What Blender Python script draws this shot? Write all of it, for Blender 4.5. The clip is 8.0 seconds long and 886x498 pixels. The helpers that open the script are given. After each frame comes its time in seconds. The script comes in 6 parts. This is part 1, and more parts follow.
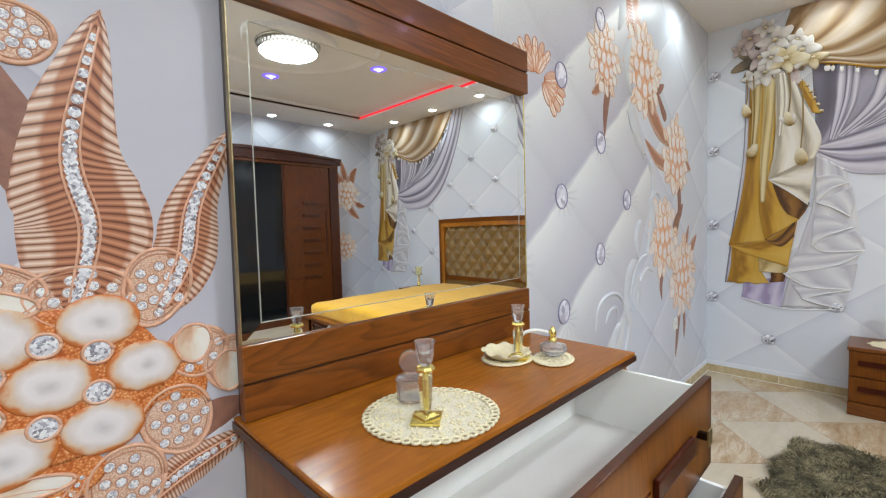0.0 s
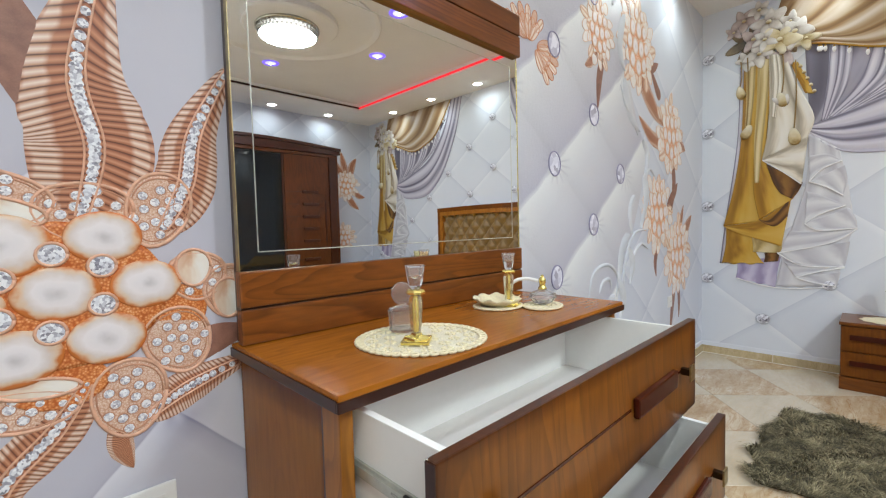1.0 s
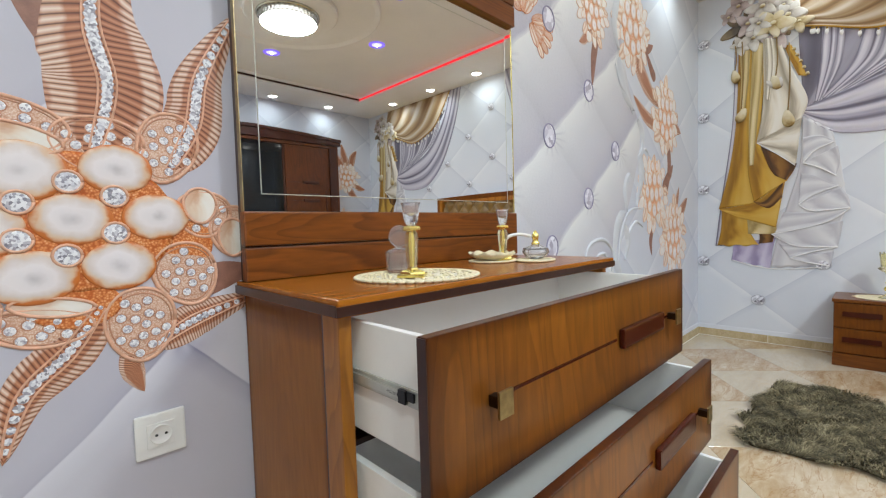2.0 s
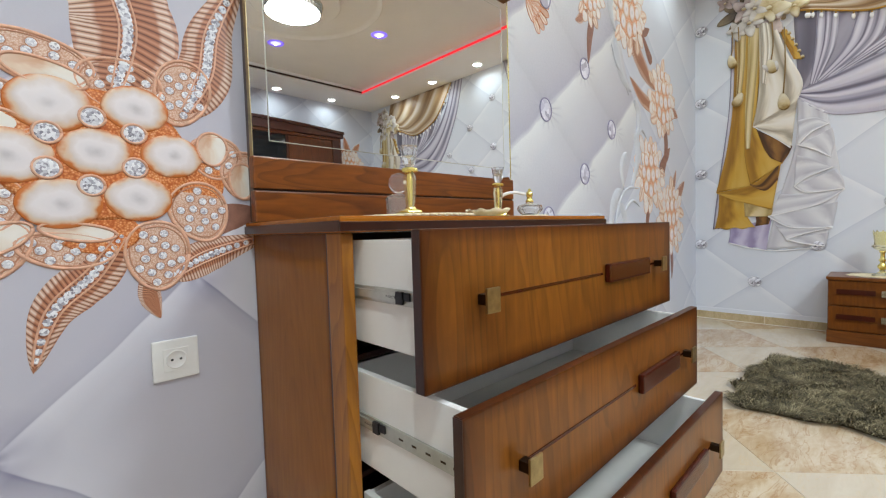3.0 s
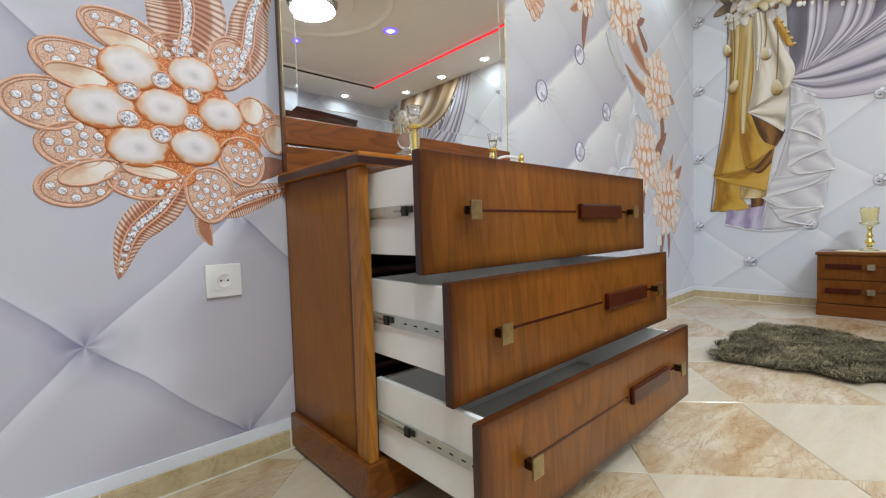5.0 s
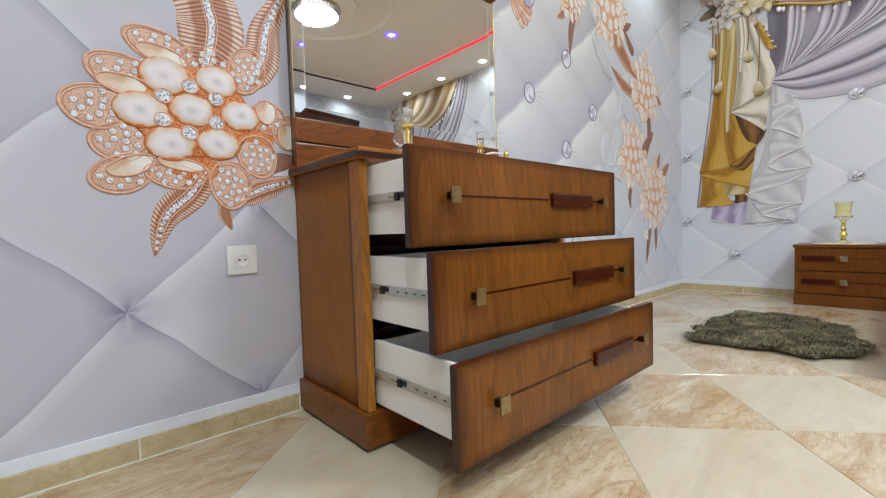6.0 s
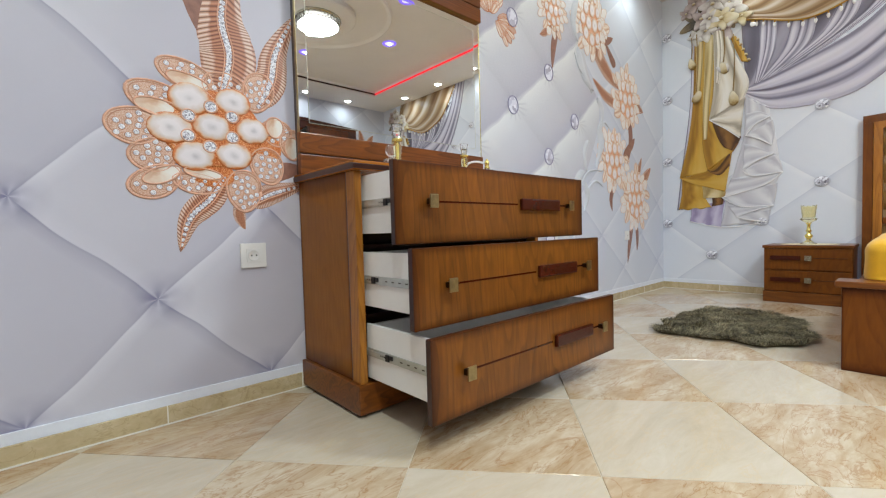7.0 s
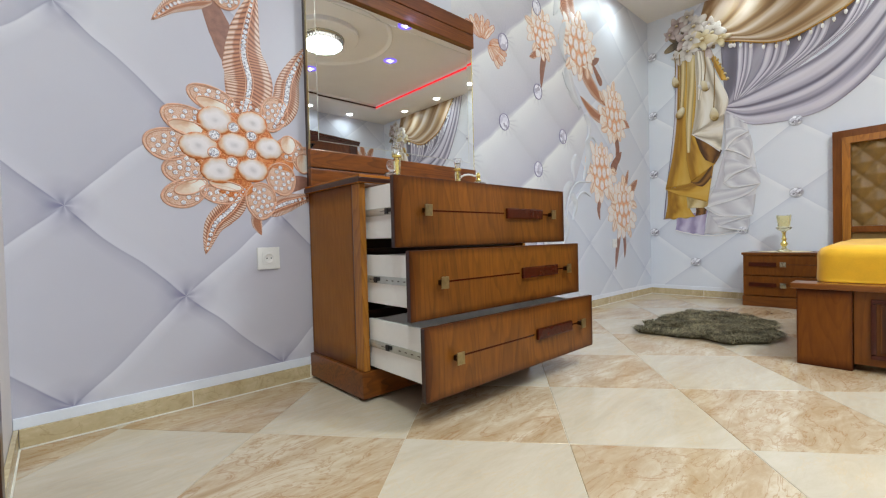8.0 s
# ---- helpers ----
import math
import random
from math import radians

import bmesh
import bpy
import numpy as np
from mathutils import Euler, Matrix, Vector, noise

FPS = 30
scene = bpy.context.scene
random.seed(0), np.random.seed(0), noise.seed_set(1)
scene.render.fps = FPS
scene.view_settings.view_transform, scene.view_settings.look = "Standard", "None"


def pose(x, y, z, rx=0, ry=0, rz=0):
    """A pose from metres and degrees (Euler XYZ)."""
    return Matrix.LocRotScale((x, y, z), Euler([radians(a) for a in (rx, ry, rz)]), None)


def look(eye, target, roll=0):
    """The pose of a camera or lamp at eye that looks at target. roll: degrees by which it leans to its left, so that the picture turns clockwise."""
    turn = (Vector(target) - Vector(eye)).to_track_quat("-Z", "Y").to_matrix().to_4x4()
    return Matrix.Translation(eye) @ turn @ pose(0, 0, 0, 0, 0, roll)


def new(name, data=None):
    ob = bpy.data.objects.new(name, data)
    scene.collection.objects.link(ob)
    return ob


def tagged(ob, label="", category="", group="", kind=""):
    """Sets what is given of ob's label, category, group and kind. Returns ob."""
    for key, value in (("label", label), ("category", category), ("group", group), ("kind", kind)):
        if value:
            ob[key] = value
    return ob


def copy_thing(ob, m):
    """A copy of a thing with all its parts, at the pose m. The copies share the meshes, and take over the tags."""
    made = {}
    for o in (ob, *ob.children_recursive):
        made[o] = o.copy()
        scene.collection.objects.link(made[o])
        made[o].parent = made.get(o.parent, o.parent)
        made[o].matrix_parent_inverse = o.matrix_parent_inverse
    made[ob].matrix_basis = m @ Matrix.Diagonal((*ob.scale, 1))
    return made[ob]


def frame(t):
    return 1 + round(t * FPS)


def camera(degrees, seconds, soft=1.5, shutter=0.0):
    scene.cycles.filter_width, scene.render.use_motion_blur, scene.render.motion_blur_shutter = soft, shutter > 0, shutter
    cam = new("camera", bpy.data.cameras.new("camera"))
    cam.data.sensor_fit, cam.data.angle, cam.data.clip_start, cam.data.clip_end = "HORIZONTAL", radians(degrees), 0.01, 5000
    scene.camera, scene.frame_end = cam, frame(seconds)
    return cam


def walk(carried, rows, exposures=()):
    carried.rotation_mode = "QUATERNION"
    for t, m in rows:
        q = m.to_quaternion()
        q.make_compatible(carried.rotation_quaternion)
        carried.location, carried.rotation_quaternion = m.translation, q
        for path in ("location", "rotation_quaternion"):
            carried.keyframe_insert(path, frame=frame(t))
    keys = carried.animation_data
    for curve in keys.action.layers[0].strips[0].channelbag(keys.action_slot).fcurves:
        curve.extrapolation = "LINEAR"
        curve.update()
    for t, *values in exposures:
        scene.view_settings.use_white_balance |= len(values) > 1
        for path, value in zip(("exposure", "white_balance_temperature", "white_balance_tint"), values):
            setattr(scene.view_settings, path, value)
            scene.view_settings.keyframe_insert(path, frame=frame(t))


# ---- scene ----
cam = camera(92.1, 8.0, soft=1.2)
PATH = [
    (0, (0.015, -1.01, 1.289), (1.417, 0.413, 1.188), -1.5),
    (0.5, (0.007, -1.03, 1.216), (1.408, 0.394, 1.113), -1.5),
    (1, (-0.003, -1.058, 1.133), (1.397, 0.367, 1.033), -1.5),
    (1.5, (-0.015, -1.078, 1.067), (1.384, 0.347, 0.968), -1.6),
    (3, (-0.075, -1.164, 0.847), (1.313, 0.273, 0.753), -1.7),
    (3.5, (-0.093, -1.189, 0.799), (1.285, 0.258, 0.707), -1.7),
    (4, (-0.123, -1.229, 0.754), (1.242, 0.23, 0.66), -1.7),
    (4.5, (-0.158, -1.276, 0.722), (1.197, 0.192, 0.631), -1.7),
    (6, (-0.297, -1.506, 0.636), (1.043, -0.024, 0.55), -1.8),
    (6.5, (-0.339, -1.595, 0.637), (1.0, -0.112, 0.552), -1.6),
    (7, (-0.402, -1.714, 0.633), (0.938, -0.231, 0.549), -1.6),
    (7.5, (-0.459, -1.802, 0.624), (0.881, -0.32, 0.537), -1.4),
    (8, (-0.522, -1.88, 0.617), (0.821, -0.398, 0.577), -1.5),
]
walk(cam, [(t, look(eye, target, roll)) for t, eye, target, roll in PATH])

# ---------------------------------------------------------------- light
XE, XW, YN, YS, ZC = 4.165, -0.64, 0.0, -4.97, 2.84      # room faces
world = bpy.data.worlds.new("world")
world.use_nodes = True
world.node_tree.nodes["Background"].inputs[0].default_value = (0.6, 0.65, 0.75, 1)
world.node_tree.nodes["Background"].inputs[1].default_value = 0.05
scene.world = world
LAMP_C = (1.70, -2.60)                                     # middle of the ceiling rose
SPOT_W, MAIN_W, BLUE_W = 7.4, 57.0, 11.0
SPOTS = [(XE - 0.2, y) for y in (-0.80, -1.61, -2.43, -3.24, -4.06)]
SPOTS += [(x, YS + 0.2) for x in (3.31, 2.47, 1.63, 0.79, -0.05)]
SPOTS += [(x, YN - 0.22) for x in (3.31, 2.47, 1.63, 0.79, -0.05)]
# unseen west row, assumed by analogy with the other three
SPOTS += [(XW + 0.3, y) for y in (-1.61, -2.43, -3.24, -4.06)]
BLUES = [(LAMP_C[0] + 1.0 * math.cos(radians(a)), LAMP_C[1] + 1.0 * math.sin(radians(a))) for a in (-5, 55, 115, 175, 235, 285)]


def lamp(name, kind, at, watts, colour, size=0.05, cone=None):
    data = bpy.data.lights.new(name, kind)
    data.energy, data.color = watts, colour
    if kind == "AREA":
        data.shape, data.size = "DISK", size
    else:
        data.shadow_soft_size = size
    if cone:
        data.spot_size, data.spot_blend = radians(cone), 0.9
    ob = new(name, data)
    ob.location = at
    return ob


for x, y in SPOTS:
    # west row boosted as fill on the dresser's sides; other factors even the walls
    lamp("spot_lamp", "SPOT", (x, y, ZC - 0.010), SPOT_W * (9.6 if x < 0 and -2 < y < -0.5 else 7.4 if x < 0 and -4.5 < y < -0.5 else 0.3 if y > -0.5 and x < 1 else 0.9 if x > 3.5 and y > -1 else 1.7 if x > 3.2 and y > -1 else 1.1 if x > 3.2 else 0.85 if y > -0.5 else 1.0), (0.83, 0.96, 0.97), 0.008, 165)
for x, y in BLUES:
    lamp("blue_spot_lamp", "SPOT", (x, y, ZC + 0.064), BLUE_W, (0.50, 0.46, 1.0), 0.008, 165)
lamp("main_lamp", "AREA", (LAMP_C[0], LAMP_C[1], ZC - 0.05), MAIN_W, (0.83, 0.96, 0.97), 0.46)


# ---------------------------------------------------------------- materials
def srgb(r, g, b):
    return tuple((c / 255 / 12.92 if c < 10.3 else ((c / 255 + 0.055) / 1.055) ** 2.4) for c in (r, g, b)) + (1.0,)


class Nodes:
    """A short way to wire a node material."""

    def __init__(self, name, rough=0.5, metal=0.0, colour=(0.8, 0.8, 0.8, 1), **extra):
        self.mat = bpy.data.materials.new(name)
        self.mat.use_nodes = True
        self.tree = self.mat.node_tree
        self.bsdf = self.tree.nodes["Principled BSDF"]
        self.put(self.bsdf, {"Base Color": colour, "Roughness": rough, "Metallic": metal})
        self.put(self.bsdf, extra)

    def put(self, node, values):
        for key, v in values.items():
            sock = node.inputs[key]
            if isinstance(v, bpy.types.NodeSocket):
                self.tree.links.new(v, sock)
            else:
                sock.default_value = v

    def add(self, kind, values=None, **props):
        node = self.tree.nodes.new("ShaderNode" + kind)
        for key, v in props.items():
            setattr(node, key, v)
        self.put(node, values or {})
        return node

    def math(self, op, a, b=0.0, c=0.0):
        return self.add("Math", {0: a, 1: b, 2: c}, operation=op).outputs[0]

    def coords(self, which="Object", scale=(1, 1, 1), rot=(0, 0, 0), loc=(0, 0, 0)):
        tc = self.add("TexCoord")
        m = self.add("Mapping", {"Vector": tc.outputs[which], "Scale": scale, "Rotation": rot, "Location": loc})
        return m.outputs[0]

    def noise(self, vec, scale, detail=4.0, rough=0.5, distort=0.0):
        return self.add("TexNoise", {"Vector": vec, "Scale": scale, "Detail": detail, "Roughness": rough, "Distortion": distort}).outputs[0]

    def ramp(self, fac, *stops, mode="LINEAR"):
        node = self.add("ValToRGB", {"Fac": fac})
        node.color_ramp.interpolation = mode
        els = node.color_ramp.elements
        while len(els) < len(stops):
            els.new(0.5)
        for el, (p, c) in zip(els, stops):
            el.position, el.color = p, c if len(c) == 4 else (*c, 1)
        return node.outputs[0]

    def mix(self, fac, a, b, mode="MIX"):
        node = self.add("Mix", data_type="RGBA", blend_type=mode)
        self.put(node, {"Factor": fac})
        for i, v in ((6, a), (7, b)):
            if isinstance(v, bpy.types.NodeSocket):
                self.tree.links.new(v, node.inputs[i])
            else:
                node.inputs[i].default_value = v
        return node.outputs[2]

    def bump(self, height, strength=0.2, dist=0.002):
        b = self.add("Bump", {"Height": height, "Strength": strength, "Distance": dist})
        self.put(self.bsdf, {"Normal": b.outputs[0]})

    def base(self, colour):
        self.put(self.bsdf, {"Base Color": colour})


def grey(v):
    return (v, v, v, 1)


def wood(name, stretch, light=(142, 80, 25), dark=(78, 39, 12), rough=0.32, edge="", figure_in=0.24, gloss=0.36):
    """Satin-varnished wood, grain along the small stretch; edge names the two axes of a board with a dark sprayed rim."""
    n = Nodes(name, rough, **{"Coat Weight": gloss * 0.4, "Coat Roughness": 0.10, "Specular IOR Level": gloss})
    v = n.coords("Object", stretch)
    cloud = n.noise(n.coords("Object"), 2.4, 3)
    big = n.noise(v, 0.62, 2, 0.45, 0.5)
    figure = n.math("FRACT", n.math("MULTIPLY", big, 26.0))       # growth rings cut lengthwise
    ring_c = n.ramp(figure, (0.0, grey(0.72)), (0.55, grey(0.58)), (0.84, grey(0.22)), (0.92, grey(0.06)), (1.0, grey(0.72)))
    fine = n.noise(v, 13.0, 4, 0.55)
    pores = n.noise(n.coords("Object", tuple(c * (16 if c > 2 else 2.5) for c in stretch)), 1.0, 2, 0.6)
    mixv = n.math("ADD", n.math("MULTIPLY", ring_c, figure_in), n.math("MULTIPLY", fine, 0.30))
    mixv = n.math("ADD", mixv, n.math("MULTIPLY", pores, 0.10))
    mixv = n.math("ADD", mixv, n.math("MULTIPLY", cloud, 0.42 - 0.35 * figure_in))
    col = n.ramp(mixv, (0.26, srgb(*dark)), (0.46, srgb(*[(p + q) / 2 for p, q in zip(light, dark)])), (0.66, srgb(*light)))
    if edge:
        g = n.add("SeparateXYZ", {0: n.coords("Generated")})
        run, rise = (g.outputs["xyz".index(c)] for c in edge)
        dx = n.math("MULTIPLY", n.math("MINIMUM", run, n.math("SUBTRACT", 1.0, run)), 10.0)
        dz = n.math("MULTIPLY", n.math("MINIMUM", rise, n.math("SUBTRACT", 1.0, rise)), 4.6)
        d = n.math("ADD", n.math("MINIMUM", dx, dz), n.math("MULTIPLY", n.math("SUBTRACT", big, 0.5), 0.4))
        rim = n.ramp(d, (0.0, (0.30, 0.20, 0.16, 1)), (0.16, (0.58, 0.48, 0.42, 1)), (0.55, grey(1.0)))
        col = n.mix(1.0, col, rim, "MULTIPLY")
    n.base(col)
    n.put(n.bsdf, {"Roughness": n.ramp(fine, (0.3, grey(rough - 0.02)), (0.8, grey(rough + 0.03)))})
    n.bump(fine, 0.025, 0.001)
    return n.mat


def plain(name, rgb, rough=0.5, metal=0.0, vary=0.12, scale=9.0, bump=0.05, **extra):
    n = Nodes(name, rough, metal, **extra)
    v = n.coords("Object")
    a, b = n.noise(v, scale, 5), n.noise(v, scale * 14, 3)
    c = srgb(*rgb)
    lo = tuple(x * (1 - vary) for x in c[:3]) + (1,)
    hi = tuple(min(1, x * (1 + vary)) for x in c[:3]) + (1,)
    n.base(n.ramp(n.math("ADD", n.math("MULTIPLY", a, 0.75), n.math("MULTIPLY", b, 0.25)), (0.3, lo), (0.7, hi)))
    if bump:
        n.bump(b, bump, 0.001)
    return n.mat


def marble(name, stops, scale, vein, rough=0.09):
    """Polished floor tile; each tile takes its own cut of the stone."""
    n = Nodes(name, rough)
    info = n.add("ObjectInfo")
    tc = n.add("TexCoord")
    shift = n.add("VectorMath", {0: tc.outputs["Object"], 1: (1, 1, 1)}, operation="MULTIPLY")
    r = n.math("MULTIPLY", info.outputs["Random"], 37.0)
    comb = n.add("CombineXYZ", {0: r, 1: n.math("MULTIPLY", r, 1.7), 2: r})
    v = n.add("VectorMath", {0: shift.outputs[0], 1: comb.outputs[0]}, operation="ADD").outputs[0]
    m = n.add("Mapping", {"Vector": v, "Rotation": (0, 0, 0.35), "Scale": (0.85, 2.7, 1.0)}).outputs[0]
    a = n.noise(m, scale, 7, 0.62, 1.6)
    b = n.noise(m, scale * 3.3, 6, 0.7, 2.2)
    fac = n.math("ADD", n.math("MULTIPLY", a, 0.65), n.math("MULTIPLY", b, 0.35))
    col = n.ramp(fac, *stops)
    ridge = n.math("ABSOLUTE", n.math("SUBTRACT", n.noise(m, scale * 1.5, 5, 0.6, 2.5), 0.5))
    line = n.ramp(ridge, (0.0, grey(1.0)), (0.022, grey(0.0)))
    n.base(n.mix(n.math("MULTIPLY", line, vein[1]), col, srgb(*vein[0])))
    n.put(n.bsdf, {"Roughness": n.ramp(b, (0.3, grey(rough)), (0.8, grey(rough + 0.1)))})
    return n.mat


M_WOODX = wood("wood_along_x", (0.9, 7, 7))
M_TOPW = wood("wood_tabletop", (0.9, 6, 7), (182, 110, 32), (128, 72, 18), 0.24, figure_in=0.14, gloss=0.2)
M_WOODY = wood("wood_along_y", (7, 0.9, 7), (142, 82, 26), (84, 44, 13), figure_in=0.16)
M_WOODZ = wood("wood_upright", (6, 6, 0.75), (174, 112, 38), (128, 78, 24), 0.22, edge="yz", figure_in=0.08, gloss=0.14)
M_POST = wood("wood_post", (6, 6, 0.75), (186, 122, 44), (124, 74, 22))
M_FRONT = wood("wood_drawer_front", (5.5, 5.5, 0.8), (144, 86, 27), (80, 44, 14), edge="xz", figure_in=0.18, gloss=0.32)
# dark stained wood; the ceiling recess uses it as a painted shadow line
M_DARK = plain("dark_stained_wood_and_gap_shade", (54, 25, 14), 0.28, vary=0.25, scale=20)
M_HANDLE = plain("mahogany_red_wood", (66, 22, 10), 0.26, vary=0.2, scale=25, **{"Coat Weight": 0.15, "Specular IOR Level": 0.3})
M_BEDW = wood("wood_bed", (5, 5, 0.8), (136, 78, 22), (88, 46, 13), figure_in=0.14, gloss=0.25)
M_BLOCK = wood("wood_footboard", (5, 5, 0.8), (134, 76, 20), (90, 46, 12), edge="yz", figure_in=0.14, gloss=0.2)
M_WARD = wood("wood_wardrobe", (5, 5, 0.8), (102, 54, 22), (66, 32, 12))
M_WARDD = plain("wardrobe_dark_wood", (66, 32, 18), 0.3, vary=0.2, scale=18)
M_BOX = plain("white_melamine", (246, 245, 242), 0.30, vary=0.03, scale=4, bump=0.02)
M_BOARD = plain("white_melamine_floor", (230, 227, 222), 0.08, vary=0.04, scale=4, bump=0.02)
M_HARDB = plain("brown_hardboard", (74, 52, 36), 0.6, vary=0.12, scale=14)
M_STEEL = plain("galvanised_steel", (196, 198, 190), 0.32, 0.6, vary=0.15, scale=30)
M_BLACK = plain("black_plastic", (18, 18, 20), 0.4, vary=0.2)
M_KNOB = plain("aged_brass", (172, 156, 116), 0.38, 1.0, vary=0.25, scale=60)
M_KNOBSIDE = plain("bronze_dark", (70, 58, 44), 0.4, 1.0, vary=0.2, scale=60)
M_CHROME = plain("satin_nickel", (200, 196, 178), 0.25, 1.0, vary=0.12, scale=60)
M_GOLD = plain("gold_plate", (252, 230, 140), 0.26, 1.0, vary=0.1, scale=80)
M_WHITE = plain("white_plastic", (236, 235, 232), 0.35, vary=0.03, bump=0.01)
M_CEIL = plain("ceiling_paint", (240, 238, 236), 0.7, vary=0.03, scale=3, bump=0.04)
# same paint a little darker: the middle's weaker light put into the colour
M_CEIL_DIM = plain("ceiling_paint_dimmed", (234, 230, 226), 0.7, vary=0.03, scale=3, bump=0.04)
M_PLASTER = plain("wall_plaster_white", (226, 222, 220), 0.65, vary=0.04, scale=4, bump=0.06)
M_TRIM = plain("pale_wall_strip", (230, 234, 243), 0.4, vary=0.05)
M_JOINT = plain("white_joint", (232, 228, 216), 0.6, vary=0.06)
M_GROUT = plain("tile_grout", (206, 194, 170), 0.8, vary=0.1, scale=30)
M_YELLOW = plain("yellow_bedspread_cotton", (224, 168, 20), 0.85, vary=0.1, scale=12, bump=0.35, **{"Sheen Weight": 0.3})
M_LEATHER = plain("brown_tufted_velour", (126, 96, 42), 0.5, vary=0.22, scale=18, bump=0.3, **{"Sheen Weight": 0.4})
M_CROCHET = plain("cream_crochet_cotton", (236, 224, 190), 0.9, vary=0.1, scale=120, bump=0.6)
nn = Nodes("cream_crochet_net", 0.9, 0.0, srgb(232, 222, 198))
thread = nn.add("TexVoronoi", {"Vector": nn.coords("Object"), "Scale": 230.0}, feature="DISTANCE_TO_EDGE").outputs["Distance"]
nn.put(nn.bsdf, {"Alpha": nn.ramp(thread, (0.14, grey(1.0)), (0.24, grey(0.62)))})
M_CROCHETD = nn.mat
M_TILE_B = marble("marble_brown", [(0.30, srgb(160, 130, 94)), (0.42, srgb(182, 156, 122)), (0.50, srgb(192, 170, 140)), (0.60, srgb(206, 190, 164)), (0.72, srgb(212, 200, 180))], 2.1, ((158, 112, 66), 0.6))
M_TILE_C = marble("marble_cream", [(0.30, srgb(188, 173, 149)), (0.5, srgb(200, 187, 165)), (0.7, srgb(210, 199, 180))], 1.7, ((206, 182, 146), 0.4))
M_SKIRT = marble("marble_skirting", [(0.30, srgb(176, 156, 118)), (0.5, srgb(198, 180, 142)), (0.7, srgb(220, 204, 170))], 4.0, ((150, 124, 86), 0.4), 0.15)

nn = Nodes("mirror_silver", 0.01, 1.0, (0.84, 0.86, 0.87, 1))
M_MIRROR = nn.mat
nn = Nodes("clear_crystal", 0.02, 0.0, (0.97, 0.98, 1.0, 1), **{"Transmission Weight": 0.90, "IOR": 1.30})
M_CRYSTAL = nn.mat
nn = Nodes("amber_glass", 0.03, 0.0, (1.0, 0.95, 0.68, 1), **{"Transmission Weight": 0.90, "IOR": 1.30})
M_AMBER = nn.mat
nn = Nodes("black_glass", 0.05, 0.0, (0.008, 0.009, 0.010, 1))
M_BLACKGLASS = nn.mat


def glow(name, colour, strength, base=(0.9, 0.9, 0.9, 1)):
    n = Nodes(name, 0.5, 0.0, base, **{"Emission Color": (*colour, 1), "Emission Strength": strength})
    return n.mat


M_GLOW = glow("lamp_glow_white", (1.0, 0.97, 0.93), 14.0)
M_GLOWBLUE = glow("lamp_glow_blue", (0.26, 0.16, 1.0), 1.1, (0.1, 0.08, 0.3, 1))
M_GLOWVIOLET = glow("lamp_glow_violet_white", (0.62, 0.58, 1.0), 1.5, (0.4, 0.4, 0.6, 1))
M_GLOWMAIN = glow("lamp_glow_main", (1.0, 0.98, 0.94), 1.25)
M_LED = glow("led_strip_red", (1.0, 0.02, 0.035), 1.2, (0.2, 0.01, 0.01, 1))


# ---------------------------------------------------------------- mesh helpers
def mesh_of(bm, name, mats, smooth=False):
    me = bpy.data.meshes.new(name)
    bmesh.ops.recalc_face_normals(bm, faces=bm.faces)
    bm.to_mesh(me)
    bm.free()
    for m in mats if isinstance(mats, (list, tuple)) else [mats]:
        me.materials.append(m)
    if smooth:
        me.shade_smooth()
    return me


def thing(name, at, label, category, group="", kind="", m=None):
    ob = new(name)
    ob.empty_display_size = 0.05
    ob.matrix_basis = m if m is not None else Matrix.Translation(at)
    return tagged(ob, label, category, group, kind)


def part(name, bm, mats, parent=None, label="", smooth=False, local=False):
    """Links a bmesh as one mesh under a thing or a part; its points are in the world's frame unless local."""
    ob = new(name, mesh_of(bm, name, mats, smooth))
    if parent is not None:
        ob.parent = parent
        if not local:
            top = parent
            m = Matrix()
            while top is not None:
                m = m if top.type == "MESH" else top.matrix_basis
                top = top.parent
            if parent.type == "EMPTY":
                ob.matrix_parent_inverse = m.inverted()
    return tagged(ob, label)


def box(bm, x0, x1, y0, y1, z0, z1, bev=0.002, slot=0):
    g = bmesh.ops.create_cube(bm, size=1.0, matrix=Matrix.LocRotScale(((x0 + x1) / 2, (y0 + y1) / 2, (z0 + z1) / 2), None, (abs(x1 - x0), abs(y1 - y0), abs(z1 - z0))))
    vs = g["verts"]
    fs = list({f for v in vs for f in v.link_faces})
    for f in fs:
        f.material_index = slot
    if bev > 0:
        es = list({e for v in vs for e in v.link_edges})
        r = bmesh.ops.bevel(bm, geom=es, offset=min(bev, 0.45 * min(abs(x1 - x0), abs(y1 - y0), abs(z1 - z0))), segments=2, profile=0.7, affect="EDGES")
        for f in r["faces"]:
            f.material_index = slot
    return bm


def boxes(*rows, bev=0.002):
    bm = bmesh.new()
    for r in rows:
        box(bm, *r, bev=bev)
    return bm


def lathe(profile, at=(0, 0, 0), n=24, bm=None, squash=(1, 1)):
    """Turns (radius, height) pairs round an upright axis."""
    bm = bm or bmesh.new()
    rings = []
    for r, z in profile:
        rings.append([bm.verts.new((at[0] + max(r, 1e-4) * squash[0] * math.cos(2 * math.pi * i / n), at[1] + max(r, 1e-4) * squash[1] * math.sin(2 * math.pi * i / n), at[2] + z)) for i in range(n)])
    for a, b in zip(rings, rings[1:]):
        for i in range(n):
            bm.faces.new((a[i], a[(i + 1) % n], b[(i + 1) % n], b[i]))
    bm.faces.new(rings[0][::-1]), bm.faces.new(rings[-1])
    return bm


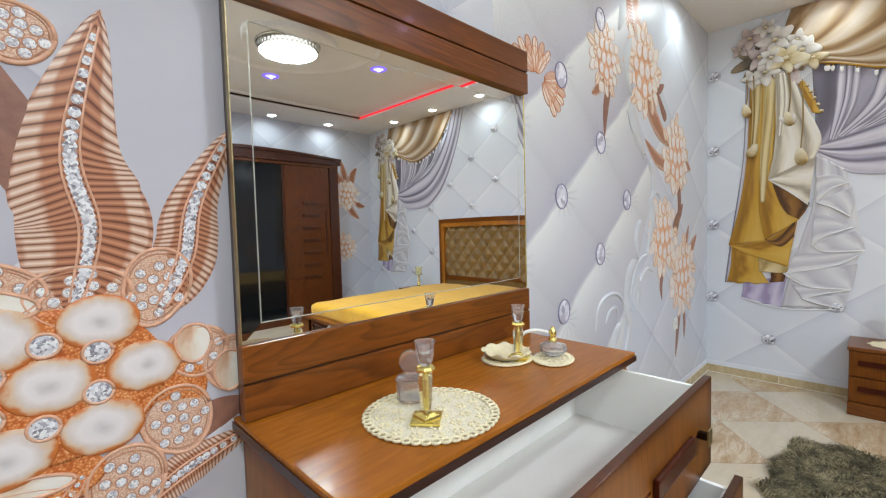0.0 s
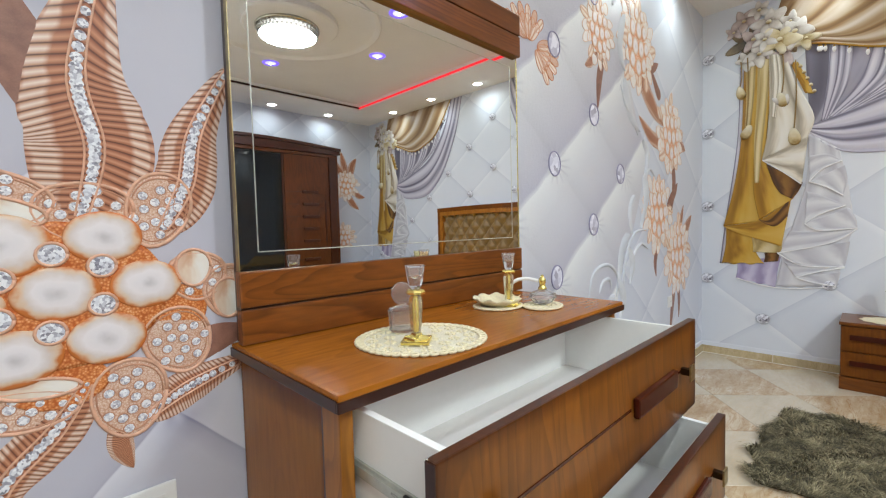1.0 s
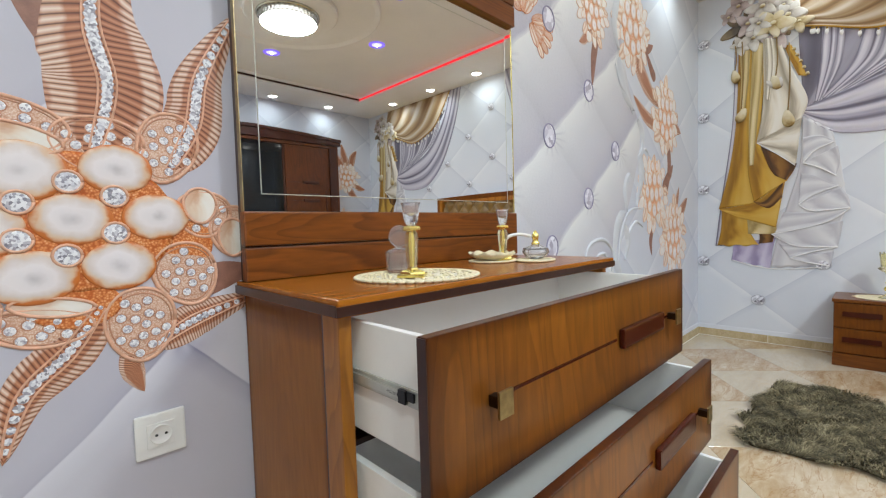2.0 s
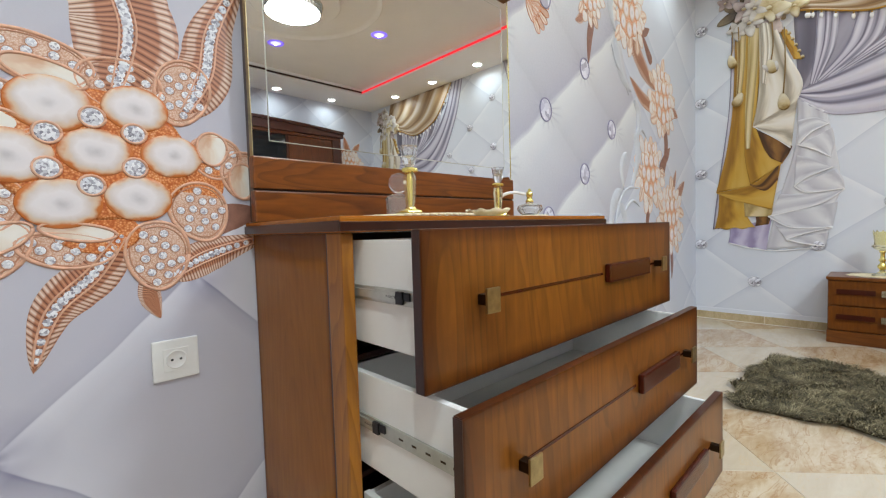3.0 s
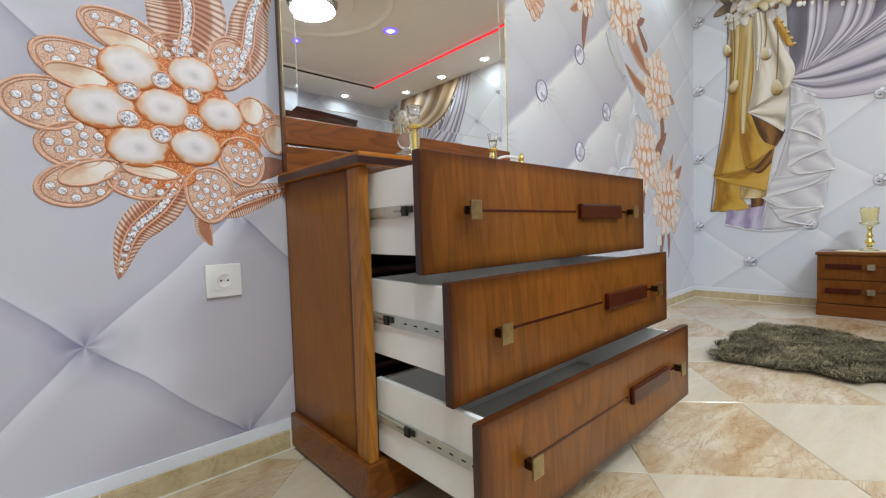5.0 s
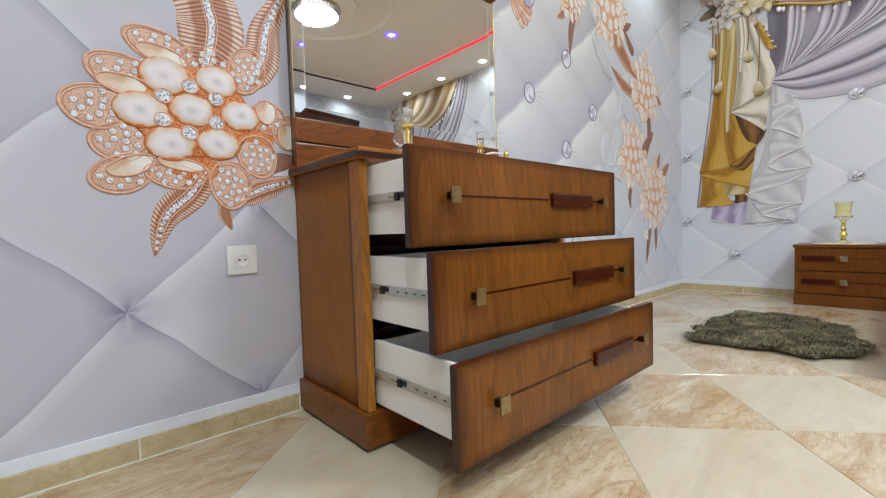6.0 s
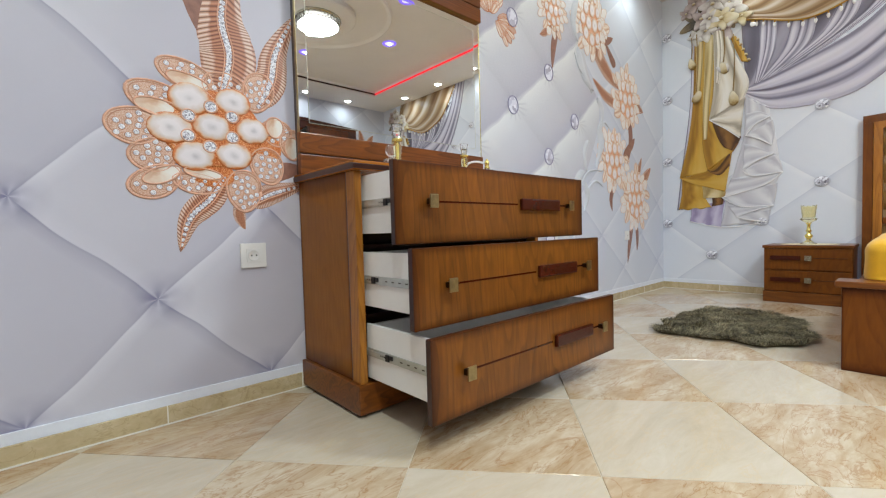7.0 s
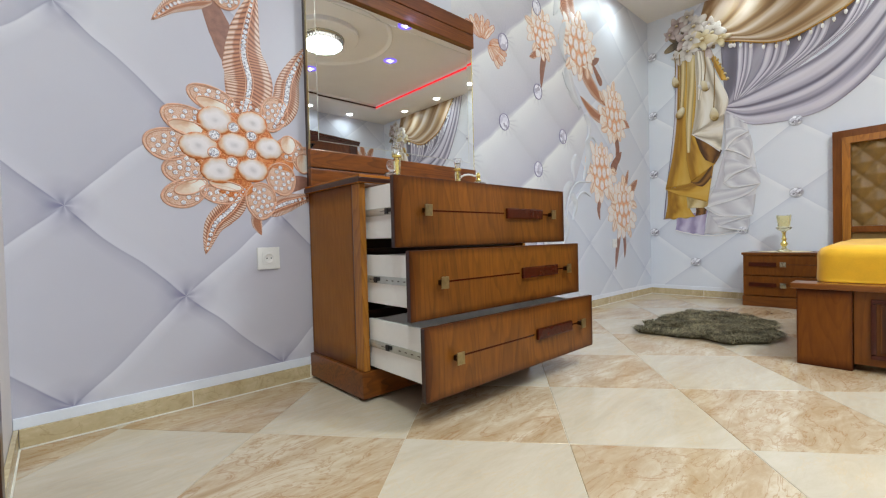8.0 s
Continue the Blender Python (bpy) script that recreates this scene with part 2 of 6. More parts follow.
def tube(points, radius, n=8, bm=None):
    bm = bm or bmesh.new()
    pts = [Vector(p) for p in points]
    rings = []
    for i, p in enumerate(pts):
        d = (pts[min(i + 1, len(pts) - 1)] - pts[max(i - 1, 0)]).normalized()
        side = d.cross(Vector((0.13, 0.21, 0.97))).normalized()
        up = side.cross(d)
        r = radius(i / (len(pts) - 1)) if callable(radius) else radius
        rings.append([bm.verts.new(p + r * (math.cos(2 * math.pi * k / n) * side + math.sin(2 * math.pi * k / n) * up)) for k in range(n)])
    for a, b in zip(rings, rings[1:]):
        for k in range(n):
            bm.faces.new((a[k], a[(k + 1) % n], b[(k + 1) % n], b[k]))
    bm.faces.new(rings[0][::-1]), bm.faces.new(rings[-1])
    return bm


def prism(bm, outline, z0, z1):
    """An upright prism on a flat outline."""
    a = [bm.verts.new((x, y, z0)) for x, y in outline]
    b = [bm.verts.new((x, y, z1)) for x, y in outline]
    n = len(outline)
    for i in range(n):
        bm.faces.new((a[i], a[(i + 1) % n], b[(i + 1) % n], b[i]))
    bm.faces.new(a[::-1]), bm.faces.new(b)
    return bm


def quilt(name, along, half, origin, colours, line=1.0, bend=0.03, bare=None):
    """Printed quilting: diamonds with a pale and a dark crease, along = axis index of the wall's run."""
    n = Nodes(name, 0.42)
    tc = n.add("TexCoord")
    pos = n.add("SeparateXYZ", {0: tc.outputs["Object"]})
    wob = n.noise(n.coords("Object"), 2.2, 2)
    w = n.math("MULTIPLY", n.math("SUBTRACT", wob, 0.5), bend * 6)
    a = n.math("DIVIDE", n.math("SUBTRACT", pos.outputs[along], origin[0]), half[0])
    b = n.math("DIVIDE", n.math("SUBTRACT", pos.outputs[2], origin[1]), half[1])
    p = n.math("ADD", n.math("MULTIPLY", n.math("ADD", a, b), 0.5), w)
    q = n.math("ADD", n.math("MULTIPLY", n.math("SUBTRACT", a, b), 0.5), w)
    lo, base, hi = [srgb(*c) for c in colours]
    mid = tuple(0.72 * x + 0.28 * y for x, y in zip(base, hi))
    dim = tuple(0.84 * x + 0.16 * y for x, y in zip(base, lo))
    fp = n.math("FRACT", n.math("ADD", p, 0.5))
    fq = n.math("FRACT", n.math("ADD", q, 0.5))
    bulge = n.math("ADD", n.math("MULTIPLY", n.math("FRACT", p), 0.5), n.math("MULTIPLY", n.math("FRACT", q), 0.5))
    col = n.ramp(bulge, (0.05, mid), (0.4, base), (0.95, dim))
    # creases are strong by the knots and fade half way
    for f, g, kd, kl in ((fp, fq, 0.85, 0.35), (fq, fp, 0.40, 0.85)):
        knot = n.ramp(n.math("ABSOLUTE", n.math("SUBTRACT", g, 0.5)), (0.0, grey(1.0)), (0.22, grey(0.62)), (0.5, grey(0.45)))
        dark = n.ramp(f, (0.41, grey(0)), (0.482, grey(0.55 * kd * line)), (0.496, grey(kd * line)), (0.501, grey(0.0)))
        lite = n.ramp(f, (0.497, grey(0)), (0.506, grey(kl * line)), (0.526, grey(0.66 * kl * line)), (0.60, grey(0)))
        col = n.mix(n.math("MULTIPLY", dark, knot), col, lo)
        col = n.mix(n.math("MULTIPLY", lite, knot), col, hi)
    # the soft dimple round each knot
    kp, kq = n.math("SUBTRACT", fp, 0.5), n.math("SUBTRACT", fq, 0.5)
    r2 = n.math("ADD", n.math("MULTIPLY", kp, kp), n.math("MULTIPLY", kq, kq))
    dimple = n.ramp(r2, (0.0, grey(0.62 * line)), (0.004, grey(0.30 * line)), (0.018, grey(0.14 * line)), (0.05, grey(0.0)))
    col = n.mix(dimple, col, lo)
    # gathered cloth running out from the knots
    rays = n.math("POWER", n.math("ABSOLUTE", n.math("SINE", n.math("ADD", n.math("MULTIPLY", n.math("ARCTAN2", kp, kq), 2.5), n.math("MULTIPLY", wob, 9.0)))), 5.0)
    gather = n.ramp(r2, (0.0, grey(0.30 * line)), (0.006, grey(0.12 * line)), (0.026, grey(0.0)))
    col = n.mix(n.math("MULTIPLY", rays, gather), col, lo)
    rays2 = n.math("POWER", n.math("ABSOLUTE", n.math("COSINE", n.math("ADD", n.math("MULTIPLY", n.math("ARCTAN2", kp, kq), 2.5), n.math("MULTIPLY", wob, 9.0)))), 7.0)
    col = n.mix(n.math("MULTIPLY", rays2, gather), col, hi)
    if bare:                                               # the print leaves a smooth field beyond this corner
        off = n.math("MULTIPLY", n.ramp(n.math("SUBTRACT", pos.outputs[along], bare[0]), (0.0, grey(0)), (0.12, grey(1))), n.ramp(n.math("SUBTRACT", pos.outputs[2], bare[1]), (0.0, grey(0)), (0.12, grey(1))))
        col = n.mix(off, col, base)
    cloud = n.noise(n.coords("Object"), 3.0, 4)
    col = n.mix(0.10, col, n.ramp(cloud, (0.3, grey(0.35)), (0.7, grey(0.85))), "SOFT_LIGHT")
    n.base(col)
    n.bump(n.noise(n.coords("Object", (1, 1, 1)), 160, 3), 0.10, 0.001)
    n.put(n.bsdf, {"Roughness": n.ramp(cloud, (0.3, grey(0.36)), (0.7, grey(0.5)))})
    return n.mat


M_QUILT_L = quilt("quilt_print_lavender", 0, (0.350, 0.335), (-0.150, 0.430), [(122, 120, 152), (197, 195, 206), (231, 230, 238)], 1.12, 0.024, (0.0, 1.16))
M_QUILT_N = quilt("quilt_print_north", 0, (0.370, 0.287), (3.28, 0.85), [(184, 190, 208), (212, 217, 228), (240, 242, 248)], 0.85, 0.008)
M_QUILT_E = quilt("quilt_print_east", 1, (0.388, 0.305), (-0.042, 0.640), [(184, 190, 207), (223, 228, 237), (246, 248, 252)], 0.95, 0.006)
M_QUILT_S = quilt("quilt_print_south", 0, (0.388, 0.305), (4.10, 0.640), [(176, 182, 200), (208, 213, 226), (238, 240, 246)], 0.8, 0.006)


def uvs(n):
    tc = n.add("TexCoord")
    s = n.add("SeparateXYZ", {0: tc.outputs["UV"]})
    return s.outputs[0], s.outputs[1]


def cushion_print():
    n = Nodes("cushion_print", 0.30)
    pos = n.add("SeparateXYZ", {0: n.add("TexCoord").outputs["Object"]})
    wob = n.math("MULTIPLY", n.math("SUBTRACT", n.noise(n.coords("Object"), 2.6, 2), 0.5), 0.16)
    a = n.math("DIVIDE", n.math("SUBTRACT", pos.outputs[0], 2.168), 0.375)
    b = n.math("DIVIDE", n.math("SUBTRACT", pos.outputs[1], 1.130), 0.287)
    p = n.math("ADD", n.math("MULTIPLY", n.math("ADD", a, b), 0.5), wob)
    q = n.math("ADD", n.math("MULTIPLY", n.math("SUBTRACT", a, b), 0.5), wob)
    fq, fp = n.math("FRACT", q), n.math("FRACT", p)
    col = n.ramp(fq, (0.0, srgb(236, 239, 240)), (0.32, srgb(214, 216, 222)), (0.75, srgb(198, 198, 208)), (0.95, srgb(188, 188, 202)), (1.0, srgb(226, 228, 232)))
    shade = n.ramp(fp, (0.0, grey(0.92)), (0.25, grey(0.98)), (0.7, grey(1.0)), (0.97, grey(0.97)), (1.0, grey(0.92)))
    col = n.mix(1.0, col, shade, "MULTIPLY")
    # short creases that run out from every button
    dp = n.math("SUBTRACT", n.math("FRACT", n.math("ADD", p, 0.5)), 0.5)
    dq = n.math("SUBTRACT", n.math("FRACT", n.math("ADD", q, 0.5)), 0.5)
    ang = n.math("ARCTAN2", dp, dq)
    rays = n.math("POWER", n.math("ABSOLUTE", n.math("SINE", n.math("MULTIPLY", ang, 7.0))), 6.0)
    r2 = n.math("ADD", n.math("MULTIPLY", dp, dp), n.math("MULTIPLY", dq, dq))
    near = n.ramp(r2, (0.012, grey(0.40)), (0.07, grey(0.0)))
    col = n.mix(n.math("MULTIPLY", rays, near), col, srgb(166, 166, 182))
    fibre = n.noise(n.coords("Object", (18, 90, 1)), 4.0, 4)
    col = n.mix(0.12, col, n.ramp(fibre, (0.3, grey(0.4)), (0.7, grey(0.9))), "OVERLAY")
    n.base(col)
    peel = n.noise(n.coords("Object"), 70.0, 3, 0.6)
    n.bump(n.math("ADD", n.math("MULTIPLY", fibre, 0.5), peel), 0.45, 0.003)
    return n.mat


def pearl_print(name, edge, smudge=0.62, lift=0):
    n = Nodes(name, 0.34)
    u, v = uvs(n)
    du, dv = n.math("SUBTRACT", u, 0.5), n.math("SUBTRACT", v, 0.5)
    r = n.math("MULTIPLY", n.math("SQRT", n.math("ADD", n.math("MULTIPLY", du, du), n.math("MULTIPLY", dv, dv))), 2.0)
    cloud = n.noise(n.coords("Object"), 26.0, 3)
    rr = n.math("ADD", n.math("ADD", r, n.math("MULTIPLY", n.math("SUBTRACT", cloud, 0.5), smudge)), n.math("MULTIPLY", dv, -0.10))
    col = n.ramp(rr, (0.0, srgb(203 + lift, 196 + lift, 198 + lift)), (0.13, srgb(217 + lift, 210 + lift, 212 + lift)), (0.27, srgb(230 + lift, 223 + lift, 225 + lift)), (0.50, srgb(235 + lift, 227 + lift, 228 + lift)), (0.72, srgb(220 + lift, 206 + lift, 200 + lift)), (0.85, srgb(222, 190, 160)), (0.97, srgb(*edge)))
    n.base(col)
    return n.mat


def gem_print(name, tint=(1, 1, 1), scale=210.0, low=(96, 168)):
    n = Nodes(name, 0.3)
    v = n.add("TexVoronoi", {"Vector": n.coords("Object"), "Scale": scale})
    f = n.add("SeparateColor", {0: v.outputs["Color"]}).outputs[0]
    col = n.ramp(f, (0.0, srgb(low[0], low[0] - 3, low[0] + 8)), (0.25, srgb(low[1], low[1] - 2, low[1] + 8)), (0.5, srgb(226, 226, 232)), (0.8, srgb(250, 250, 252)))
    n.base(n.mix(1.0, col, (*tint, 1), "MULTIPLY"))
    return n.mat


def filigree_print(name, dark, mid, light, scale=120.0):
    """Grainy rose-gold field set with tiny stones."""
    n = Nodes(name, 0.36)
    d = n.add("TexVoronoi", {"Vector": n.coords("Object"), "Scale": scale}, feature="F1").outputs["Distance"]
    big = n.noise(n.coords("Object"), 22.0, 3)
    fac = n.math("ADD", n.math("MULTIPLY", d, 0.75), n.math("MULTIPLY", big, 0.4))
    n.base(n.ramp(fac, (0.22, srgb(*light)), (0.48, srgb(*mid)), (0.80, srgb(*dark))))
    return n.mat


def leaf_print():
    """Ribbed rose-gold leaf: slanting ribs on both halves, open slits by the rim."""
    n = Nodes("leaf_print", 0.36)
    u, v = uvs(n)
    side = n.math("ABSOLUTE", n.math("SUBTRACT", v, 0.5))
    ribs = n.math("FRACT", n.math("ADD", n.math("MULTIPLY", u, 34.0), n.math("MULTIPLY", side, 3.0)))
    copper = n.ramp(ribs, (0.0, srgb(84, 46, 34)), (0.14, srgb(168, 104, 74)), (0.45, srgb(204, 146, 112)), (0.80, srgb(166, 102, 72)), (1.0, srgb(96, 54, 40)))
    pale = n.ramp(ribs, (0.0, srgb(70, 44, 36)), (0.14, srgb(206, 158, 130)), (0.5, srgb(242, 228, 216)), (0.86, srgb(202, 150, 120)), (1.0, srgb(84, 52, 40)))
    cloud = n.noise(n.coords("Object"), 11.0, 2)
    zone = n.ramp(n.math("ADD", side, n.math("MULTIPLY", n.math("SUBTRACT", cloud, 0.5), 0.30)), (0.27, grey(0)), (0.33, grey(0.8)), (0.46, grey(0.8)), (0.49, grey(0.2)))
    n.base(n.mix(zone, copper, pale))
    return n.mat


def cloth_print(name, stops, folds, seed, contrast=0.5, twist=1.0):
    """Painted cloth: light and dark bands that run along the cloth's length (second UV axis)."""
    n = Nodes(name, 0.40)
    u, v = uvs(n)
    comb = n.add("CombineXYZ", {0: n.math("MULTIPLY", u, folds), 1: n.math("MULTIPLY", v, twist), 2: seed})
    f1 = n.noise(comb.outputs[0], 1.0, 3, 0.5, 0.35)
    wave = n.math("MULTIPLY_ADD", n.math("SINE", n.math("ADD", n.math("MULTIPLY", u, folds * 4.2), n.math("MULTIPLY", f1, 7.0))), 0.5, 0.5)
    fac = n.math("ADD", n.math("MULTIPLY", wave, contrast), n.math("MULTIPLY", f1, 1.0 - contrast))
    n.base(n.ramp(fac, *[(p, srgb(*c)) for p, c in stops]))
    return n.mat


M_CUSHION = cushion_print()
M_PEARL = pearl_print("pearl_print", (206, 118, 56))
M_PEARLS = pearl_print("small_pearl_print", (226, 168, 128), 0.2, 12)
M_GEMP = gem_print("small_gem_print", (0.94, 0.93, 0.93), 300.0, (168, 206))
M_GEM = gem_print("gem_print", (0.93, 0.93, 0.95), low=(134, 186))
M_PETAL = filigree_print("petal_print", (204, 154, 126), (224, 190, 168), (240, 224, 212), 300)
M_PETALO = filigree_print("petal_orange_print", (190, 92, 32), (224, 142, 80), (243, 198, 154), 210)
M_HEART = filigree_print("small_flower_heart_print", (222, 138, 86), (236, 186, 150), (246, 226, 210), 110)
M_RIM = plain("rose_gold_rim_print", (224, 174, 146), 0.38, vary=0.22, scale=60)
M_LEAF = leaf_print()
M_PETALW = plain("white_petal_print", (240, 234, 230), 0.4, vary=0.06, scale=30)
M_COPPER = plain("copper_setting_print", (196, 142, 112), 0.4, vary=0.2, scale=60)
M_STEM = plain("brown_stem_print", (146, 102, 86), 0.4, vary=0.28, scale=34)
M_PEACH = cloth_print("blossom_print", [(0.2, (206, 160, 130)), (0.5, (232, 208, 188)), (0.8, (244, 234, 224))], 3, 8.0)
M_INNER = cloth_print("inner_petal_print", [(0.15, (204, 150, 112)), (0.35, (228, 204, 182)), (0.6, (236, 226, 214)), (0.85, (240, 236, 230))], 1.2, 31.0, 0.5)
M_SCROLL = plain("scroll_relief_print", (210, 214, 220), 0.4, vary=0.10, scale=8)
M_GOLDC = cloth_print("gold_cloth_print", [(0.16, (104, 66, 18)), (0.34, (168, 122, 36)), (0.56, (202, 158, 58)), (0.84, (222, 190, 106))], 1.5, 1.0, 0.42)
M_OLIVE = cloth_print("pale_olive_cloth_print", [(0.14, (142, 116, 70)), (0.36, (188, 164, 106)), (0.6, (212, 192, 140)), (0.86, (232, 220, 184))], 2.0, 1.4, 0.45)
M_UMBER = cloth_print("umber_cloth_print", [(0.2, (66, 40, 20)), (0.5, (112, 74, 34)), (0.85, (156, 112, 52))], 2.0, 2.0, 0.5)
M_CREAM = cloth_print("cream_cloth_print", [(0.12, (138, 126, 108)), (0.32, (196, 186, 168)), (0.54, (226, 218, 202)), (0.85, (240, 236, 228))], 2.6, 4.0, 0.55)
M_TOPSW = cloth_print("swag_cloth_print", [(0.14, (112, 82, 50)), (0.30, (152, 120, 84)), (0.50, (180, 156, 126)), (0.66, (196, 178, 156)), (0.84, (212, 200, 188))], 7.0, 6.0, 0.55)
M_SHEER = cloth_print("lilac_sheer_print", [(0.16, (98, 93, 110)), (0.34, (148, 144, 162)), (0.56, (186, 182, 198)), (0.86, (222, 219, 228))], 4.6, 9.0, 0.55)
M_SHADE = cloth_print("grey_sheer_print", [(0.15, (88, 84, 98)), (0.5, (128, 124, 140)), (0.85, (184, 180, 196))], 3.0, 12.0, 0.5)
M_RUFFLE = cloth_print("white_ruffle_print", [(0.14, (174, 172, 182)), (0.36, (202, 201, 208)), (0.64, (220, 220, 224)), (0.9, (236, 236, 239))], 2.6, 15.0, 0.35)
M_MAUVE = cloth_print("mauve_cloth_print", [(0.2, (150, 138, 176)), (0.5, (184, 174, 204)), (0.8, (210, 204, 224))], 3.0, 18.0)
M_CORD = plain("white_cord_print", (244, 243, 244), 0.4, vary=0.04)


def petal_print(name, base, mid, tip):
    """Printed petal, shaded from its heart to its tip."""
    n = Nodes(name, 0.42)
    u, v = uvs(n)
    soft = n.math("ADD", v, n.math("MULTIPLY", n.math("SUBTRACT", n.noise(n.coords("Object"), 34.0, 3), 0.5), 0.55))
    n.base(n.ramp(soft, (0.08, srgb(*base)), (0.38, srgb(*mid)), (0.80, srgb(*tip))))
    return n.mat


M_PETAL_W = petal_print("white_petal_shading", (112, 98, 84), (194, 186, 178), (222, 218, 214))
M_PETAL_Y = petal_print("cream_petal_shading", (146, 116, 58), (200, 182, 140), (220, 210, 184))
M_PETAL_P = petal_print("blush_petal_shading", (104, 86, 80), (174, 156, 152), (206, 192, 190))
M_SHADOWLEAF = petal_print("dark_leaf_shading", (46, 40, 32), (92, 78, 60), (138, 120, 94))
M_FURB = plain("rug_backing", (84, 76, 56), 0.95, vary=0.2, scale=20)
nn = Nodes("rug_fur", 0.8)
nn.base(nn.ramp(nn.math("ADD", nn.math("MULTIPLY", nn.add("NewGeometry").outputs["Random Per Island"], 0.45), nn.math("MULTIPLY", nn.noise(nn.coords("Object"), 13.0, 3), 0.75)), (0.32, srgb(50, 45, 31)), (0.60, srgb(108, 99, 72)), (0.90, srgb(184, 172, 136))))
M_FUR = nn.mat
M_BUTTON = gem_print("crystal_button_print", (0.93, 0.93, 1.0), 34.0, (176, 206))
M_BUTTONRIM = plain("button_rim_print", (150, 148, 176), 0.4, vary=0.1)
M_JEWEL = gem_print("jewel_print", (0.95, 0.96, 1.0), 60.0)
M_JEWELRIM = plain("jewel_rim_print", (196, 199, 208), 0.35, 0.3, vary=0.3, scale=60)
M_PEACHRIM = plain("peach_rim_print", (234, 196, 166), 0.4, vary=0.12, scale=40)


# ---------------------------------------------------------------- the room
def slab(name, row, mat, label, category, bev=0.0):
    return tagged(part(name, boxes(row, bev=bev), mat), label, category, kind="structure")


T = 0.15
bm = bmesh.new()
box(bm, XW - T, 0.9, YN, YN + T, -0.1, 3.1, 0, 0)
box(bm, 0.9, XE + T, YN, YN + T, -0.1, 3.1, 0, 1)
wall_n = tagged(part("wall_north", bm, [M_QUILT_L, M_QUILT_N]), "wall with lavender quilted print wallpaper", "wall", kind="structure")
wall_e = slab("wall_east", (XE, XE + T, YS - T, YN, -0.1, 3.1), M_QUILT_E, "wall with pale blue quilted print wallpaper", "wall")
wall_s = slab("wall_south", (XW - T, XE + T, YS - T, YS, -0.1, 3.1), M_QUILT_S, "wall with pale quilted print wallpaper behind wardrobe", "wall")
# the west wall has a doorway close to the corner
DY0, DY1, DZ = -0.45, -1.35, 2.06
bm = bmesh.new()
box(bm, XW - T, XW, DY0, YN, -0.1, 3.1, 0)
box(bm, XW - T, XW, YS, DY1, -0.1, 3.1, 0)
box(bm, XW - T, XW, DY1, DY0, DZ, 3.1, 0)
wall_w = tagged(part("wall_west", bm, M_PLASTER), "plain white painted wall with a doorway", "wall", kind="structure")
door = thing("door_1", (XW, (DY0 + DY1) / 2, 0), "closed dark brown wooden room door", "door", kind="structure")
part("door_frame", boxes((XW - 0.12, XW + 0.012, DY0 - 0.06, DY0 - 0.002, 0.0, DZ), (XW - 0.12, XW + 0.012, DY1 + 0.002, DY1 + 0.06, 0.0, DZ), (XW - 0.12, XW + 0.012, DY1 + 0.06, DY0 - 0.06, DZ - 0.06, DZ - 0.002)), M_WARDD, door)
part("door_leaf", boxes((XW - 0.08, XW - 0.04, DY1 + 0.063, DY0 - 0.063, 0.006, DZ - 0.064)), M_WARD, door)

floor = slab("floor", (XW - T, XE + T, YS - T, YN + T, -0.1, -0.0022), M_GROUT, "cream and brown marble tiles laid diagonally, polished", "floor")

# ceiling: a lower rim with a raised middle and a round plaster rose
CI = (0.0, 3.53, -4.28, -0.70)
bm = bmesh.new()
box(bm, XW, CI[0], YS, YN, ZC, ZC + 0.2, 0)
box(bm, CI[1], XE, YS, YN, ZC, ZC + 0.2, 0)
box(bm, CI[0], CI[1], YS, CI[2], ZC, ZC + 0.2, 0)
box(bm, CI[0], CI[1], CI[3], YN, ZC, ZC + 0.2, 0)
ceil = tagged(part("ceiling", bm, M_CEIL), "white plaster ceiling with lowered rim", "ceiling", kind="structure")
bm = bmesh.new()
box(bm, CI[0], CI[1], CI[2], CI[3], ZC + 0.075, ZC + 0.2, 0)
lathe([(0.80, 0.0), (0.80, -0.015), (0.785, -0.022), (0.76, -0.008), (0.74, 0.0)], (*LAMP_C, ZC + 0.076), 72, bm)
lathe([(0.42, 0.0), (0.42, -0.045), (0.405, -0.055), (0.30, -0.055), (0.0, -0.055)], (*LAMP_C, ZC + 0.076), 64, bm)
tagged(part("ceiling_middle", bm, M_CEIL_DIM), "raised ceiling field with round plaster rose", "ceiling", kind="structure")
bm = bmesh.new()
box(bm, CI[1] - 0.008, CI[1] - 0.001, CI[2], CI[3], ZC + 0.014, ZC + 0.038, 0)
tagged(part("led_strip", bm, M_LED), "glowing red led strip along the ceiling recess", "led strip", kind="structure")
# the other three edges get a dark strip as a painted shadow gap
bm = bmesh.new()
box(bm, CI[0] + 0.001, CI[0] + 0.008, CI[2], CI[3], ZC + 0.014, ZC + 0.038, 0)
box(bm, CI[0] + 0.01, CI[1] - 0.01, CI[2] + 0.001, CI[2] + 0.008, ZC + 0.014, ZC + 0.038, 0)
box(bm, CI[0] + 0.01, CI[1] - 0.01, CI[3] - 0.008, CI[3] - 0.001, ZC + 0.014, ZC + 0.038, 0)
tagged(part("led_channel", bm, M_DARK), "dark strip standing for the shadow line along the ceiling recess", "led strip", kind="structure")


